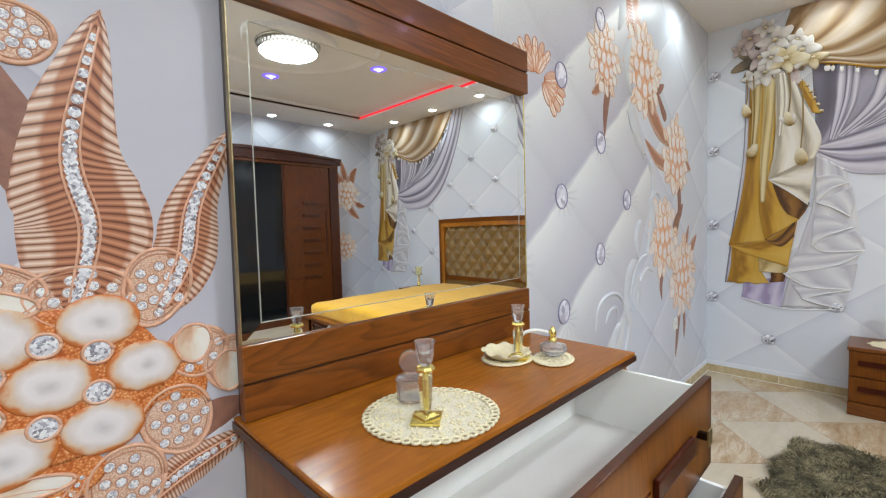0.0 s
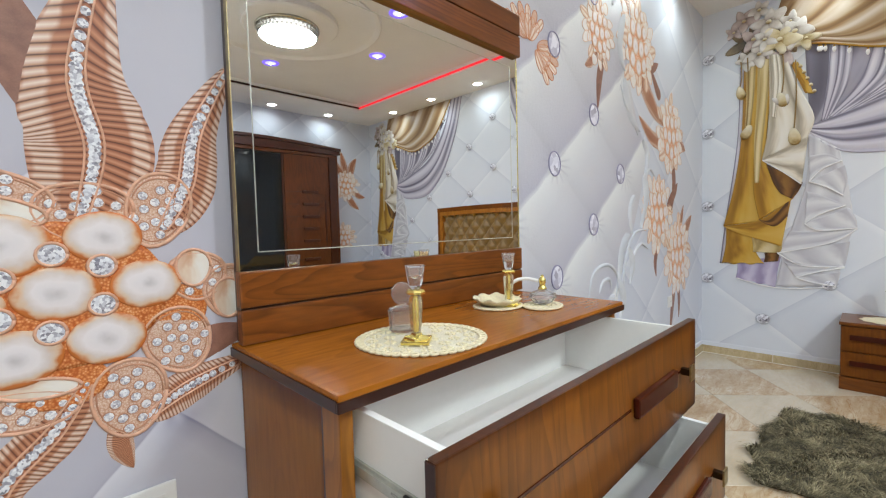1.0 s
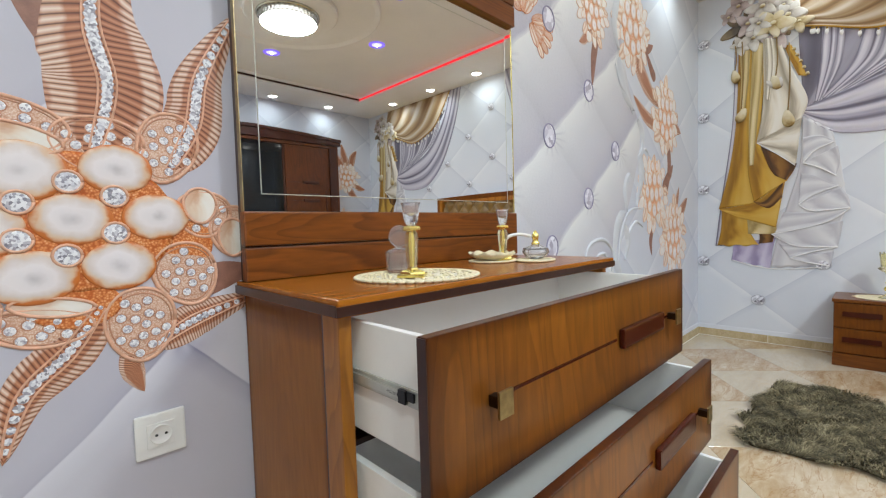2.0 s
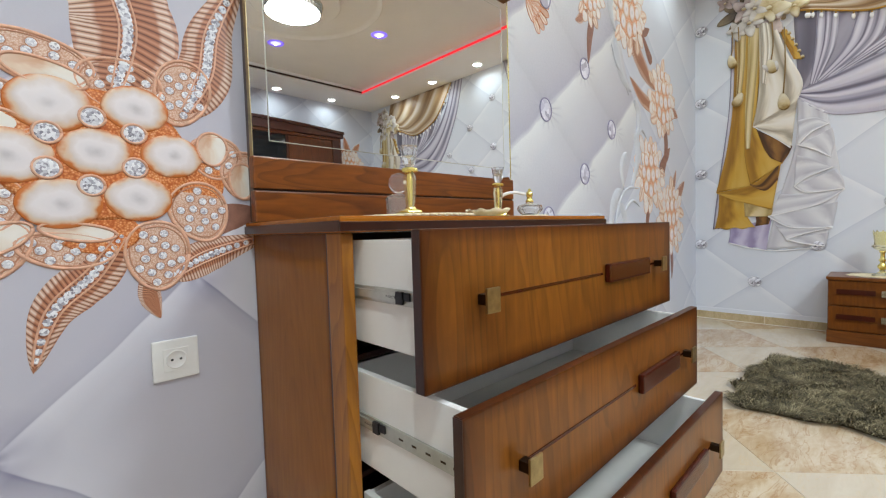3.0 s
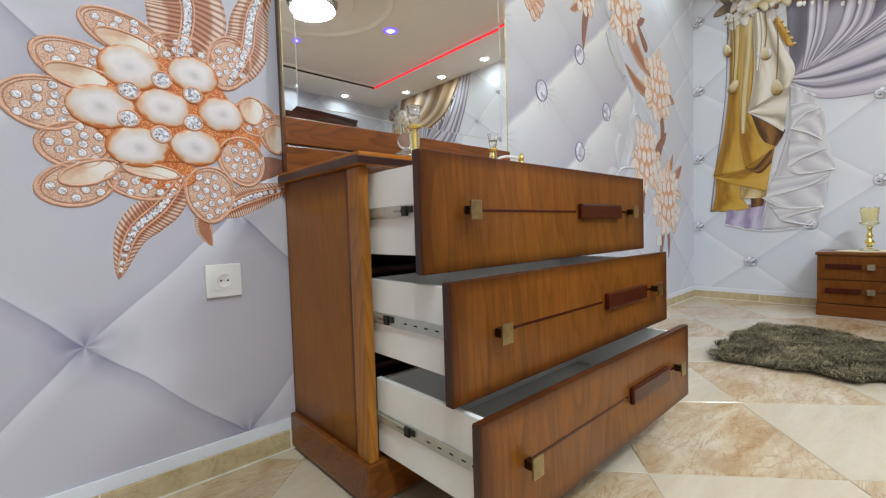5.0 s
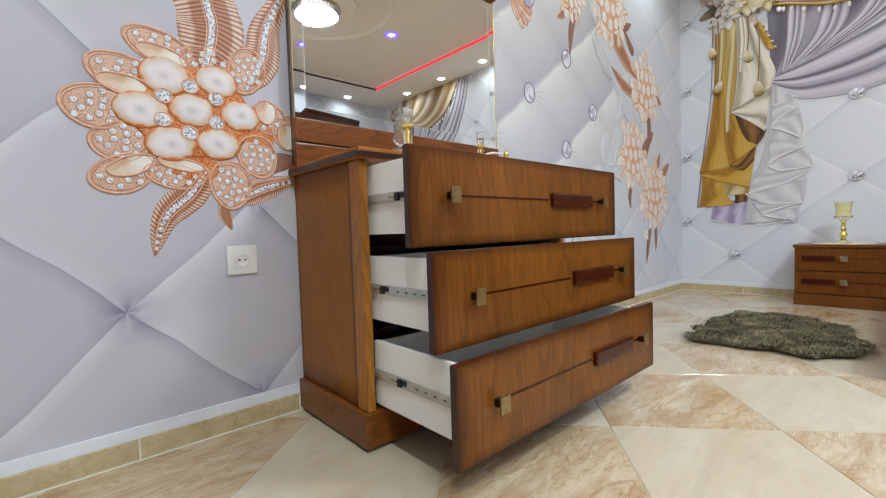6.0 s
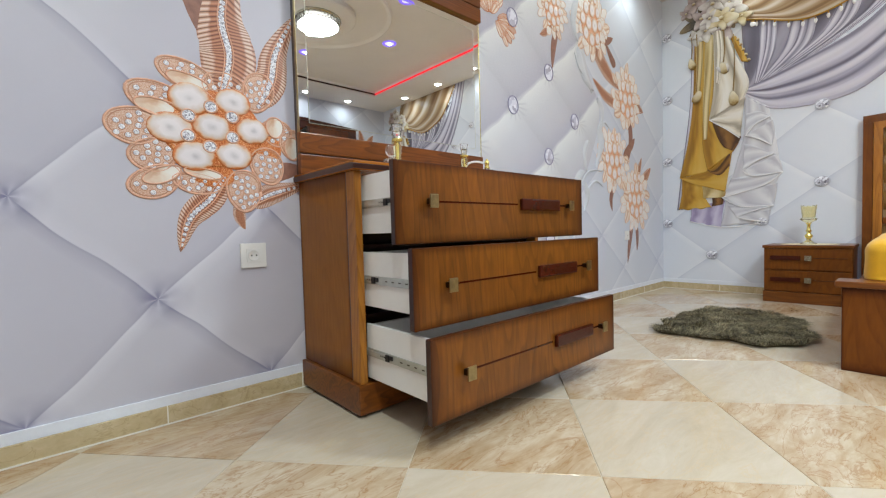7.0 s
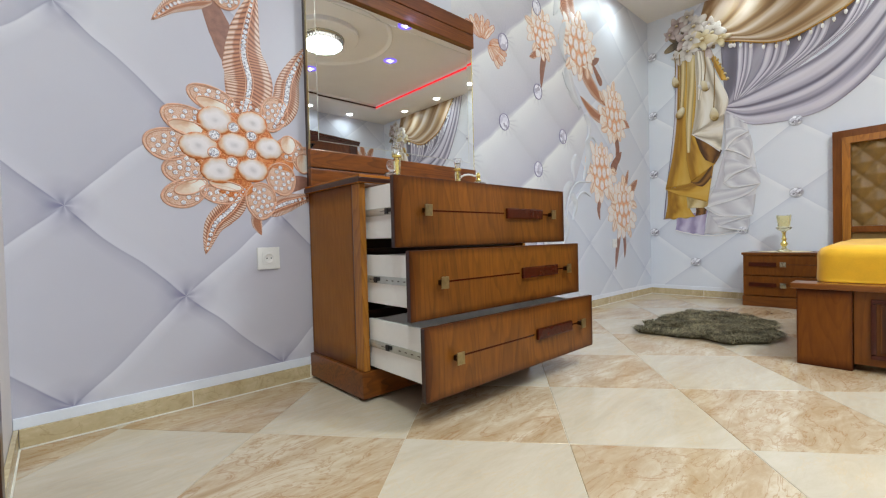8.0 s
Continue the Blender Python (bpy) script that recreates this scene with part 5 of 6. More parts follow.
leaves(tr, ((2.62, 2.36), (2.45, 2.62), (2.30, 2.82), 0.075, False), ((2.72, 2.38), (2.62, 2.62), (2.58, 2.82), 0.05, False), ((2.28, 2.02), (2.24, 1.90), (2.22, 1.74), 0.035, True), ((2.22, 2.05), (2.14, 1.97), (2.08, 1.94), 0.03, False),
       ((2.78, 2.08), (2.98, 1.92), (3.22, 1.80), 0.075, False), ((3.20, 1.66), (2.98, 1.70), (2.78, 1.80), 0.05, False), ((3.16, 1.98), (3.10, 2.02), (2.98, 2.14), 0.04, True), ((2.85, 2.12), (3.02, 2.15), (3.12, 2.20), 0.035, True),
       ((3.40, 1.60), (3.44, 1.40), (3.36, 1.16), 0.04, True), ((3.50, 1.66), (3.60, 1.70), (3.70, 1.68), 0.05, False), ((3.30, 1.24), (3.44, 1.34), (3.52, 1.42), 0.04, True), ((3.44, 1.06), (3.40, 0.98), (3.42, 0.86), 0.03, True),
       ((3.52, 1.04), (3.60, 1.14), (3.66, 1.26), 0.04, False), ((3.62, 1.02), (3.76, 1.10), (3.86, 1.18), 0.05, False), ((3.10, 0.96), (3.06, 0.86), (3.08, 0.76), 0.03, True), ((3.46, 0.66), (3.40, 0.48), (3.36, 0.30), 0.035, True), ((3.54, 0.66), (3.56, 0.52), (3.55, 0.40), 0.03, True))
small_flower(tr, 2.235, 2.150, 0.155)
small_flower(tr, 2.760, 2.215, 0.240)
small_flower(tr, 3.365, 1.745, 0.235)
small_flower(tr, 3.110, 1.190, 0.230)
small_flower(tr, 3.530, 0.875, 0.245)

# pearl flowers on the south wall, seen in the mirror beside the wardrobe
ts = thing("flower_print", (0, 0, 0), "pearl flowers with copper leaves printed on wallpaper", "wall print", "flower prints", m=wall_frame("s"))
leaves(ts, ((-3.70, 2.02), (-3.66, 2.18), (-3.62, 2.36), 0.06, False), ((-3.64, 2.0), (-3.54, 2.12), (-3.46, 2.26), 0.06, False), ((-3.78, 2.0), (-3.82, 2.16), (-3.90, 2.28), 0.06, False), ((-3.58, 1.86), (-3.48, 1.90), (-3.36, 1.96), 0.05, False), ((-3.72, 1.68), (-3.80, 1.56), (-3.92, 1.46), 0.06, False), ((-3.84, 1.76), (-3.92, 1.68), (-4.04, 1.66), 0.05, False))
small_flower(ts, -3.70, 1.84, 0.20)
small_flower(ts, -3.62, 1.02, 0.19)


# ---------------------------------------------------------------- painted curtains on the east wall
def curtain(flip):
    """The painted curtain; flip mirrors it to the far end of the wall."""
    ob = thing("curtain_print", (0, 0, 0), "printed curtain mural with gold drape, lilac swag and white blossoms", "wall print", "curtain murals", m=wall_frame("e"))

    def F(pts):
        return [((-YS - u) if flip else u, v) for u, v in pts]

    def cloth(name, left, right, w0, amp, folds, mat, label, **kw):
        return part(name, sheet(bmesh.new(), F(left), F(right), w0, amp, folds, **kw), mat, ob, label, local=True, smooth=True)

    def cord(pts, r=0.006, w=0.012, n=60, name="cord", mat=None):
        q = F(pts)
        return part(name, tube([(*spline(q, i / n), w) for i in range(n + 1)], r, 6), mat or M_CORD, ob, local=True, smooth=True)

    cloth("sheer_behind", [(0.66, 2.44), (0.68, 2.10), (0.70, 1.80)], [(1.80, 2.60), (1.30, 2.05), (0.74, 1.80)], 0.001, 0.002, 4, M_SHADE, "dark grey sheer cloth")
    cloth("sheer_strand", [(0.80, 2.40), (0.79, 2.12), (0.76, 1.84)], [(0.92, 2.36), (0.90, 2.08), (0.80, 1.84)], 0.003, 0.002, 2, M_SHEER, "lilac sheer strand", nu=10)
    cloth("sheer_strand", [(1.02, 2.34), (0.96, 2.08), (0.80, 1.86)], [(1.17, 2.30), (1.12, 2.06), (0.84, 1.84)], 0.003, 0.002, 2, M_SHEER, "lilac sheer strand", nu=10)
    cloth("sheer_strand", [(1.30, 2.31), (1.18, 2.10), (0.86, 1.88)], [(1.44, 2.34), (1.34, 2.12), (0.90, 1.86)], 0.003, 0.002, 2, M_SHEER, "lilac sheer strand", nu=10)
    cloth("sheer_strand", [(1.60, 2.46), (1.46, 2.20), (1.10, 1.96)], [(1.70, 2.56), (1.60, 2.26), (1.16, 1.96)], 0.003, 0.002, 2, M_SHEER, "lilac sheer strand", nu=10)
    cloth("sheer_swag", [(0.690, 1.810), (1.05, 1.93), (1.45, 2.11), (1.74, 2.45), (1.90, 2.836)], [(0.690, 1.760), (0.90, 1.590), (1.30, 1.580), (1.54, 1.700), (1.76, 1.950), (1.98, 2.40), (2.10, 2.836)], 0.004, 0.006, 6, M_SHEER, "lilac sheer swag", nu=48, nv=40)
    cloth("top_swag", [(0.46, 2.58), (0.50, 2.70), (0.54, 2.836)], [(0.56, 2.45), (0.80, 2.375), (1.10, 2.268), (1.37, 2.322), (1.62, 2.46), (1.90, 2.836)], 0.009, 0.006, 5, M_TOPSW, "beige and gold swag", nu=44, nv=40)
    cord([(0.70, 2.40), (0.80, 2.368), (1.10, 2.260), (1.37, 2.314), (1.62, 2.45), (1.90, 2.83)], 0.007, 0.013, name="braid", mat=M_GOLDC)
    edge = F([(0.74, 2.38), (0.80, 2.362), (1.10, 2.254), (1.37, 2.308), (1.62, 2.444), (1.88, 2.80)])
    for i in range(19):
        p = spline(edge, i / 18)
        d = part("bead", dome(bmesh.new(), p.x, p.y - 0.030, 0.011, 0.020, 0.010, 0.004, n=10, rings=3, egg=-0.2), M_CORD, ob, "white pearl drop", local=True, smooth=True)
        part("bead_cap", dome(bmesh.new(), p.x, p.y - 0.008, 0.006, 0.008, 0.010, 0.003, n=8, rings=2), M_GOLDC, d, local=True)
    cloth("mauve_hem", [(0.258, 0.800), (0.257, 0.72), (0.247, 0.657)], [(0.54, 0.84), (0.52, 0.73), (0.511, 0.603)], 0.002, 0.003, 3, M_MAUVE, "mauve under cloth", hem=0.006)
    cloth("ruffle", [(0.690, 1.760), (0.683, 1.41), (0.605, 1.077), (0.555, 0.86), (0.507, 0.605)], [(0.860, 1.620), (0.915, 1.33), (0.940, 1.07), (0.900, 0.90), (0.860, 0.632)], 0.004, 0.006, 4, M_RUFFLE, "white ruffled cloth", hem=0.006)
    # each tier of the ruffle hangs between two runs of its corded hem
    tiers = (((0.700, 1.590), (0.80, 1.590), (0.874, 1.532), (0.770, 1.484), (0.699, 1.401)),
             ((0.890, 1.500), (0.905, 1.39), (0.884, 1.288), (0.793, 1.356), (0.699, 1.401)),
             ((0.690, 1.330), (0.78, 1.290), (0.899, 1.215), (0.759, 1.157), (0.677, 1.093)),
             ((0.915, 1.200), (0.950, 1.13), (0.962, 1.054), (0.760, 1.041), (0.677, 1.093)),
             ((0.590, 1.040), (0.76, 1.030), (0.962, 1.050), (0.823, 0.950), (0.518, 0.869)),
             ((0.925, 0.960), (0.915, 0.87), (0.900, 0.777), (0.668, 0.779), (0.518, 0.869)),
             ((0.560, 0.800), (0.70, 0.775), (0.900, 0.773), (0.764, 0.737), (0.629, 0.686)),
             ((0.880, 0.740), (0.872, 0.69), (0.858, 0.636), (0.734, 0.655), (0.629, 0.686)))
    for ti, (a, b, c, d, e) in enumerate(tiers):
        cloth("ruffle_tier", [a, b, c], [e, d, c], 0.0085 + 0.0011 * (ti % 4), 0.0015, 2.2, M_RUFFLE, "white ruffle tier", nu=14, nv=20, seed=ti * 1.3)
        cord([c, d, e], 0.0042, 0.0155, n=24)
    cord([(0.858, 0.632), (0.604, 0.598), (0.428, 0.610), (0.255, 0.658)], 0.004, 0.010, n=30)
    cloth("pale_lining", [(0.265, 2.35), (0.250, 1.77), (0.173, 1.133), (0.134, 0.774)], [(0.34, 2.35), (0.33, 1.76), (0.265, 1.131), (0.238, 0.778)], 0.004, 0.003, 2, M_SHEER, "pale lilac lining", nu=12)
    cloth("gold_hem", [(0.180, 1.080), (0.176, 0.92), (0.149, 0.775)], [(0.400, 1.050), (0.375, 0.90), (0.434, 0.782)], 0.007, 0.006, 2.5, M_GOLDC, "mustard gold hem", hem=0.008)
    cloth("gold_fold", [(0.437, 0.880), (0.441, 0.836), (0.434, 0.795)], [(0.528, 0.880), (0.529, 0.843), (0.522, 0.807)], 0.0085, 0.003, 1, M_UMBER, "brown inside of the hem", nu=8, nv=8)
    cloth("gold_fold", [(0.355, 1.000), (0.363, 0.929), (0.364, 0.874)], [(0.545, 0.940), (0.546, 0.904), (0.532, 0.869)], 0.0105, 0.003, 1, M_OLIVE, "pale gold turned hem", nu=10, nv=10)
    cloth("gold_drape", [(0.296, 2.400), (0.281, 1.811), (0.234, 1.408), (0.161, 1.087)], [(0.430, 2.370), (0.400, 1.837), (0.385, 1.396), (0.430, 1.120)], 0.011, 0.010, 2.3, M_GOLDC, "mustard gold drape", nv=36)
    cloth("gold_flap", [(0.161, 1.087), (0.275, 1.098), (0.416, 1.135), (0.596, 1.279)], [(0.169, 1.077), (0.275, 1.020), (0.389, 0.978), (0.542, 0.922)], 0.0165, 0.005, 1.5, M_GOLDC, "mustard gold turned flap", seed=1.0)
    cloth("gold_inside", [(0.400, 1.136), (0.47, 1.13), (0.585, 1.275)], [(0.400, 1.128), (0.50, 1.075), (0.578, 1.150)], 0.0195, 0.003, 1, M_UMBER, "dark brown inside of the flap", nu=10, nv=14)
    cloth("olive_fold", [(0.300, 2.40), (0.312, 2.10), (0.300, 1.80)], [(0.372, 2.38), (0.362, 2.10), (0.332, 1.80)], 0.0165, 0.006, 2, M_OLIVE, "pale olive gathered fold", nu=14)
    cloth("gold_fold", [(0.392, 2.360), (0.372, 1.795), (0.360, 1.397), (0.402, 1.126)], [(0.476, 2.200), (0.440, 1.599), (0.533, 1.434), (0.609, 1.282)], 0.0195, 0.009, 1.6, M_GOLDC, "mustard gold fold", nv=36, seed=2.0)
    cloth("olive_fold", [(0.385, 2.380), (0.380, 2.05), (0.366, 1.72), (0.372, 1.42)], [(0.470, 2.350), (0.448, 2.05), (0.420, 1.72), (0.400, 1.42)], 0.0235, 0.007, 1.6, M_OLIVE, "pale olive gathered fold", nu=14)
    cloth("gold_inside", [(0.445, 1.560), (0.492, 1.407), (0.535, 1.325)], [(0.664, 1.400), (0.640, 1.339), (0.604, 1.280)], 0.0255, 0.003, 1, M_UMBER, "dark brown inside of the fold", nu=12, nv=12)
    cloth("cream_underside", [(0.419, 1.595), (0.541, 1.664), (0.690, 1.735)], [(0.423, 1.585), (0.553, 1.483), (0.657, 1.388)], 0.0275, 0.005, 1.4, M_CREAM, "shaded underside of the cream fold", nu=18, nv=18, seed=0.6)
    cloth("cream_drape", [(0.455, 2.380), (0.462, 1.997), (0.450, 1.78), (0.419, 1.597)], [(0.556, 2.350), (0.625, 2.126), (0.721, 1.879), (0.688, 1.730)], 0.0315, 0.010, 2.0, M_CREAM, "cream satin fold", nv=32)
    cloth("cream_fold", [(0.470, 2.380), (0.480, 2.15), (0.476, 1.92)], [(0.512, 2.370), (0.528, 2.15), (0.498, 1.90)], 0.0385, 0.005, 1, M_CREAM, "gathered cream fold", nu=10, seed=2.2)
    cord([(0.419, 1.592), (0.553, 1.483), (0.657, 1.386)], 0.003, 0.031, n=24, name="hem_cord")
    cloth("tassel_trim", [(0.580, 2.300), (0.625, 2.165), (0.668, 2.054)], [(0.624, 2.290), (0.680, 2.152), (0.716, 2.039)], 0.012, 0.004, 3, M_GOLDC, "gold braided trim", nu=10, nv=10)
    for k in range(5):
        (u, v), = F([(0.640 + 0.020 * k, 2.255 - 0.050 * k)])
        part("bead", dome(bmesh.new(), u, v, 0.012, 0.012, 0.016, 0.005, n=10, rings=3), M_PETAL_Y, ob, "gold trim bead", local=True, smooth=True)
    rnd = random.Random(4)
    # dark leaves in the gaps of the bouquet
    for u, v, r, a in ((0.24, 2.50, 0.08, 200), (0.27, 2.57, 0.07, 150), (0.30, 2.44, 0.08, 230), (0.46, 2.53, 0.09, 80), (0.41, 2.47, 0.08, 120), (0.50, 2.56, 0.08, 60), (0.36, 2.62, 0.08, 100), (0.45, 2.41, 0.08, 260), (0.58, 2.43, 0.07, 300)):
        (u, v), = F([(u, v)])
        part("dark_leaf", dome(bmesh.new(), u, v, r * 0.45, r, 0.014, 0.003, (180 - a if flip else a) - 90, n=12, rings=3, egg=0.3), M_SHADOWLEAF, ob, "dark leaf behind the blossoms", local=True, smooth=True)
    blossoms = ((0.226, 2.629, 0.050, M_PETAL_P), (0.293, 2.694, 0.070, M_PETAL_P), (0.391, 2.745, 0.062, M_PETAL_W), (0.311, 2.385, 0.058, M_PETAL_W), (0.533, 2.375, 0.074, M_PETAL_P), (0.357, 2.533, 0.076, M_PETAL_P), (0.394, 2.410, 0.072, M_PETAL_W), (0.581, 2.593, 0.054, M_PETAL_W), (0.673, 2.439, 0.056, M_PETAL_Y), (0.452, 2.630, 0.088, M_PETAL_W), (0.608, 2.510, 0.086, M_PETAL_W), (0.520, 2.476, 0.096, M_PETAL_Y), (0.430, 2.505, 0.066, M_PETAL_W))
    for bi, (u, v, r, mat) in enumerate(blossoms):
        turn = rnd.uniform(0, 72)
        (u, v), = F([(u, v)])
        r *= 1.25
        level = 0.017 + 0.0020 * bi
        heart = part("blossom", dome(bmesh.new(), u, v, r * 0.17, r * 0.15, level + 0.008, 0.004, n=12, rings=3), M_PETAL_Y, ob, "cream blossom heart", local=True, smooth=True)
        for k in range(5):
            a = turn + 72 * k + rnd.uniform(-16, 16)
            q = r * rnd.uniform(0.82, 1.12)
            part("petal", dome(bmesh.new(), u + 0.52 * q * math.cos(radians(a)), v + 0.52 * q * math.sin(radians(a)), q * rnd.uniform(0.30, 0.40), q * 0.60, level + 0.0008 * k, 0.007, a - 90 + rnd.uniform(-14, 14), n=14, rings=4, egg=0.32), mat, heart, local=True, smooth=True)
    for u, v, r, v1, lean in ((0.275, 2.143, 0.046, 2.38, 10), (0.319, 1.825, 0.050, 2.40, -28), (0.537, 2.030, 0.050, 2.36, 20), (0.612, 1.745, 0.058, 2.30, 8)):
        cord([(u, v + r), (u + 0.010, (v + v1) / 2), (u + 0.003, v1)], 0.004, 0.042, n=14, name="hanging_stem", mat=M_PETAL_Y)
        (a, b), = F([(u, v)])
        bud = part("hanging_bud", dome(bmesh.new(), a, b, r * 0.62, r * 1.15, 0.041, 0.007, -lean if flip else lean, n=16, rings=4, egg=0.35), M_PETAL_Y, ob, "cream hanging bud", local=True, smooth=True)
        for k in (-1, 1) if v > 2.0 and u > 0.5 else ():
            part("bud_petal", dome(bmesh.new(), a + k * r * 0.55, b - r * 0.15, r * 0.36, r * 0.85, 0.040, 0.006, (-lean if flip else lean) + k * -24, n=12, rings=3, egg=0.3), M_PETAL_W, bud, local=True, smooth=True)
    return ob


curtain(False)
curtain(True)

# jewel buttons of the quilted east wall
for i in range(13):
    for j in range(-1, 8):
        if (i + j) % 2:
            continue
        u, v = 0.045 + 0.388 * i, 0.645 + 0.304 * j
        e = min(u, -YS - u)
        if not 0.2 < v < 2.75 or (0.13 < e < 0.98 and v > 0.66) or (0.9 < e < 2.06 and v > 1.70 + 0.55 * max(0, e - 1.4)) or (1.4 < u < 3.35 and v < 1.42):
            continue
        jb = thing("wall_button", (0, 0, 0), "round jewel button on quilted wallpaper", "button", "wall buttons", m=wall_frame("e") @ Matrix.Translation((u, v, 0)))
        part("jewel", dome(bmesh.new(), 0, 0, 0.046, 0.040, 0.004, 0.012, n=12, rings=3), M_JEWEL, jb, "clear faceted jewel", local=True)
        part("rim", ring(bmesh.new(), 0, 0, 0.046, 0.040, 0.003, 0.005, n=22), M_JEWELRIM, jb, "silver rim", local=True, smooth=True)


# ---------------------------------------------------------------- sockets
def socket(u, v, s, label):
    ob = thing("wall_socket", (0, 0, 0), label, "socket", "wall sockets", m=wall_frame("n") @ Matrix.Translation((u, v, 0)))
    h = 0.045 * s
    bm = bmesh.new()
    box(bm, -h, h, -h, h, 0.0005, 0.009, 0.004)
    part("plate", bm, M_WHITE, ob, "square white plate", local=True)
    bm = bmesh.new()
    box(bm, -h * 0.56, h * 0.56, -h * 0.56, h * 0.56, 0.0091, 0.0115, 0.002)
    part("insert", bm, M_WHITE, ob, local=True)
    n = 28
    bm = bmesh.new()
    prof = ((0.021, 0.0117), (0.0205, 0.0128), (0.0185, 0.0128), (0.0175, 0.0118), (0.0, 0.0118))
    rows = [[bm.verts.new((max(r, 1e-4) * s * math.cos(2 * math.pi * i / n), max(r, 1e-4) * s * math.sin(2 * math.pi * i / n), w)) for i in range(n)] for r, w in prof]
    for a, b in zip(rows, rows[1:]):
        for i in range(n):
            bm.faces.new((a[i], a[(i + 1) % n], b[(i + 1) % n], b[i]))
    part("well", bm, M_WHITE, ob, "round socket well", local=True, smooth=True)
    for x in (-0.0085, 0.0085):
        bm = bmesh.new()
        dome(bm, x * s, 0, 0.0028 * s, 0.0028 * s, 0.0122, 0.0004, n=10, rings=2)
        part("hole", bm, M_BLACK, ob, local=True)
    return ob


socket(0.158, 0.560, 1.05, "white double-pin wall socket below the flower print")
socket(3.340, 0.550, 0.9, "white wall socket near the far corner")

# ---------------------------------------------------------------- things on the dresser
ZT = 0.877


def doily(cx, cy, rx, ry, turn, label):
    """Crocheted mat: scalloped rim, openwork rosettes, a net ground."""
    ob = thing("doily", (cx, cy, ZT), label, "doily", "crocheted mats", m=Matrix.Translation((cx, cy, ZT)) @ Matrix.Rotation(turn, 4, "Z"))
    n = 96
    bm = bmesh.new()
    prism(bm, [(rx * 0.90 * math.cos(2 * math.pi * i / n), ry * 0.90 * math.sin(2 * math.pi * i / n)) for i in range(n)], 0.0006, 0.0022)
    part("net", bm, M_CROCHETD, ob, "cream net ground", local=True)
    bm = bmesh.new()
    m = 46
    for i in range(m):
        a = 2 * math.pi * i / m
        tube([(rx * 0.93 * math.cos(a) + 0.0085 * math.cos(b), ry * 0.93 * math.sin(a) + 0.0085 * math.sin(b), 0.004) for b in [2 * math.pi * k / 10 for k in range(11)]], 0.0032, 5, bm)
    part("scalloped_rim", bm, M_CROCHET, ob, "scalloped cream rim", local=True, smooth=True)
    rnd = random.Random(7)
    bm = bmesh.new()
    for ringk, cnt in ((0.74, 16), (0.50, 10), (0.20, 5)):
        for i in range(cnt):
            a = 2 * math.pi * (i + 0.5 * (ringk < 0.6)) / cnt
            for k in range(6):
                b = 2 * math.pi * k / 6
                r = 0.010
                c = (rx * ringk * math.cos(a) + r * math.cos(b), ry * ringk * math.sin(a) + r * math.sin(b), 0.0036)
                bmesh.ops.create_icosphere(bm, subdivisions=1, radius=0.0046, matrix=Matrix.Translation(c) @ Matrix.Diagonal((1, 1, 0.6, 1)))
    tagged(part("crochet_relief", bm, M_CROCHET, ob, "raised crochet rosettes", local=True, smooth=True), kind="stuff")
    return ob


doily(0.640, -0.325, 0.152, 0.142, radians(-35), "oval cream crocheted doily on the dresser top")
doily(1.065, -0.215, 0.080, 0.070, radians(0), "small cream crocheted doily on the dresser top")
doily(1.150, -0.325, 0.070, 0.055, radians(20), "small cream crocheted doily under a perfume bottle")


def candlestick(x, y, z0, h, label, turn):
    """Square gold foot, tapering amber-lined glass stem, flared crystal cup; h is its height."""
    ob = thing("candle_holder", (x, y, z0), label, "candle holder", "glass candle holders", m=Matrix.Translation((x, y, z0)) @ Matrix.Rotation(turn, 4, "Z"))
    s = h / 0.165
    bm = bmesh.new()
    box(bm, -0.030 * s, 0.030 * s, -0.030 * s, 0.030 * s, 0.0, 0.007 * s, 0.002)
    part("foot", bm, M_GOLD, ob, "square gold foot", local=True)
    bm = lathe([(0.029 * s, 0.0072 * s), (0.027 * s, 0.011 * s), (0.013 * s, 0.016 * s), (0.011 * s, 0.020 * s)], n=4)
    part("base_step", bm, M_GOLD, ob, "gold stepped base", local=True)
    part("stem", lathe([(0.010 * s, 0.0205 * s), (0.013 * s, 0.035 * s), (0.0165 * s, 0.085 * s), (0.015 * s, 0.095 * s), (0.010 * s, 0.102 * s)], n=6), M_AMBER, ob, "six-sided glass stem with gold lining", local=True)
    part("lining", lathe([(0.0035 * s, 0.022 * s), (0.0055 * s, 0.05 * s), (0.006 * s, 0.085 * s), (0.003 * s, 0.098 * s)], n=8), M_GOLD, ob, "gold core", local=True)
    part("collar", lathe([(0.011 * s, 0.1022 * s), (0.020 * s, 0.104 * s), (0.021 * s, 0.108 * s), (0.018 * s, 0.1125 * s), (0.011 * s, 0.114 * s)], n=8), M_GOLD, ob, "gold collar", local=True)
    part("cup", lathe([(0.009 * s, 0.1142 * s), (0.014 * s, 0.121 * s), (0.0175 * s, 0.136 * s), (0.0205 * s, 0.160 * s), (0.0225 * s, 0.165 * s), (0.0185 * s, 0.1645 * s), (0.0135 * s, 0.142 * s), (0.0, 0.136 * s)], n=8), M_CRYSTAL, ob, "flared crystal cup", local=True)
    return ob


candlestick(0.606, -0.348, ZT + 0.0055, 0.170, "gold and crystal candle holder on a crocheted doily", radians(40))
candlestick(1.075, -0.250, ZT + 0.0055, 0.165, "gold and crystal candle holder beside the perfume bottle", radians(20))

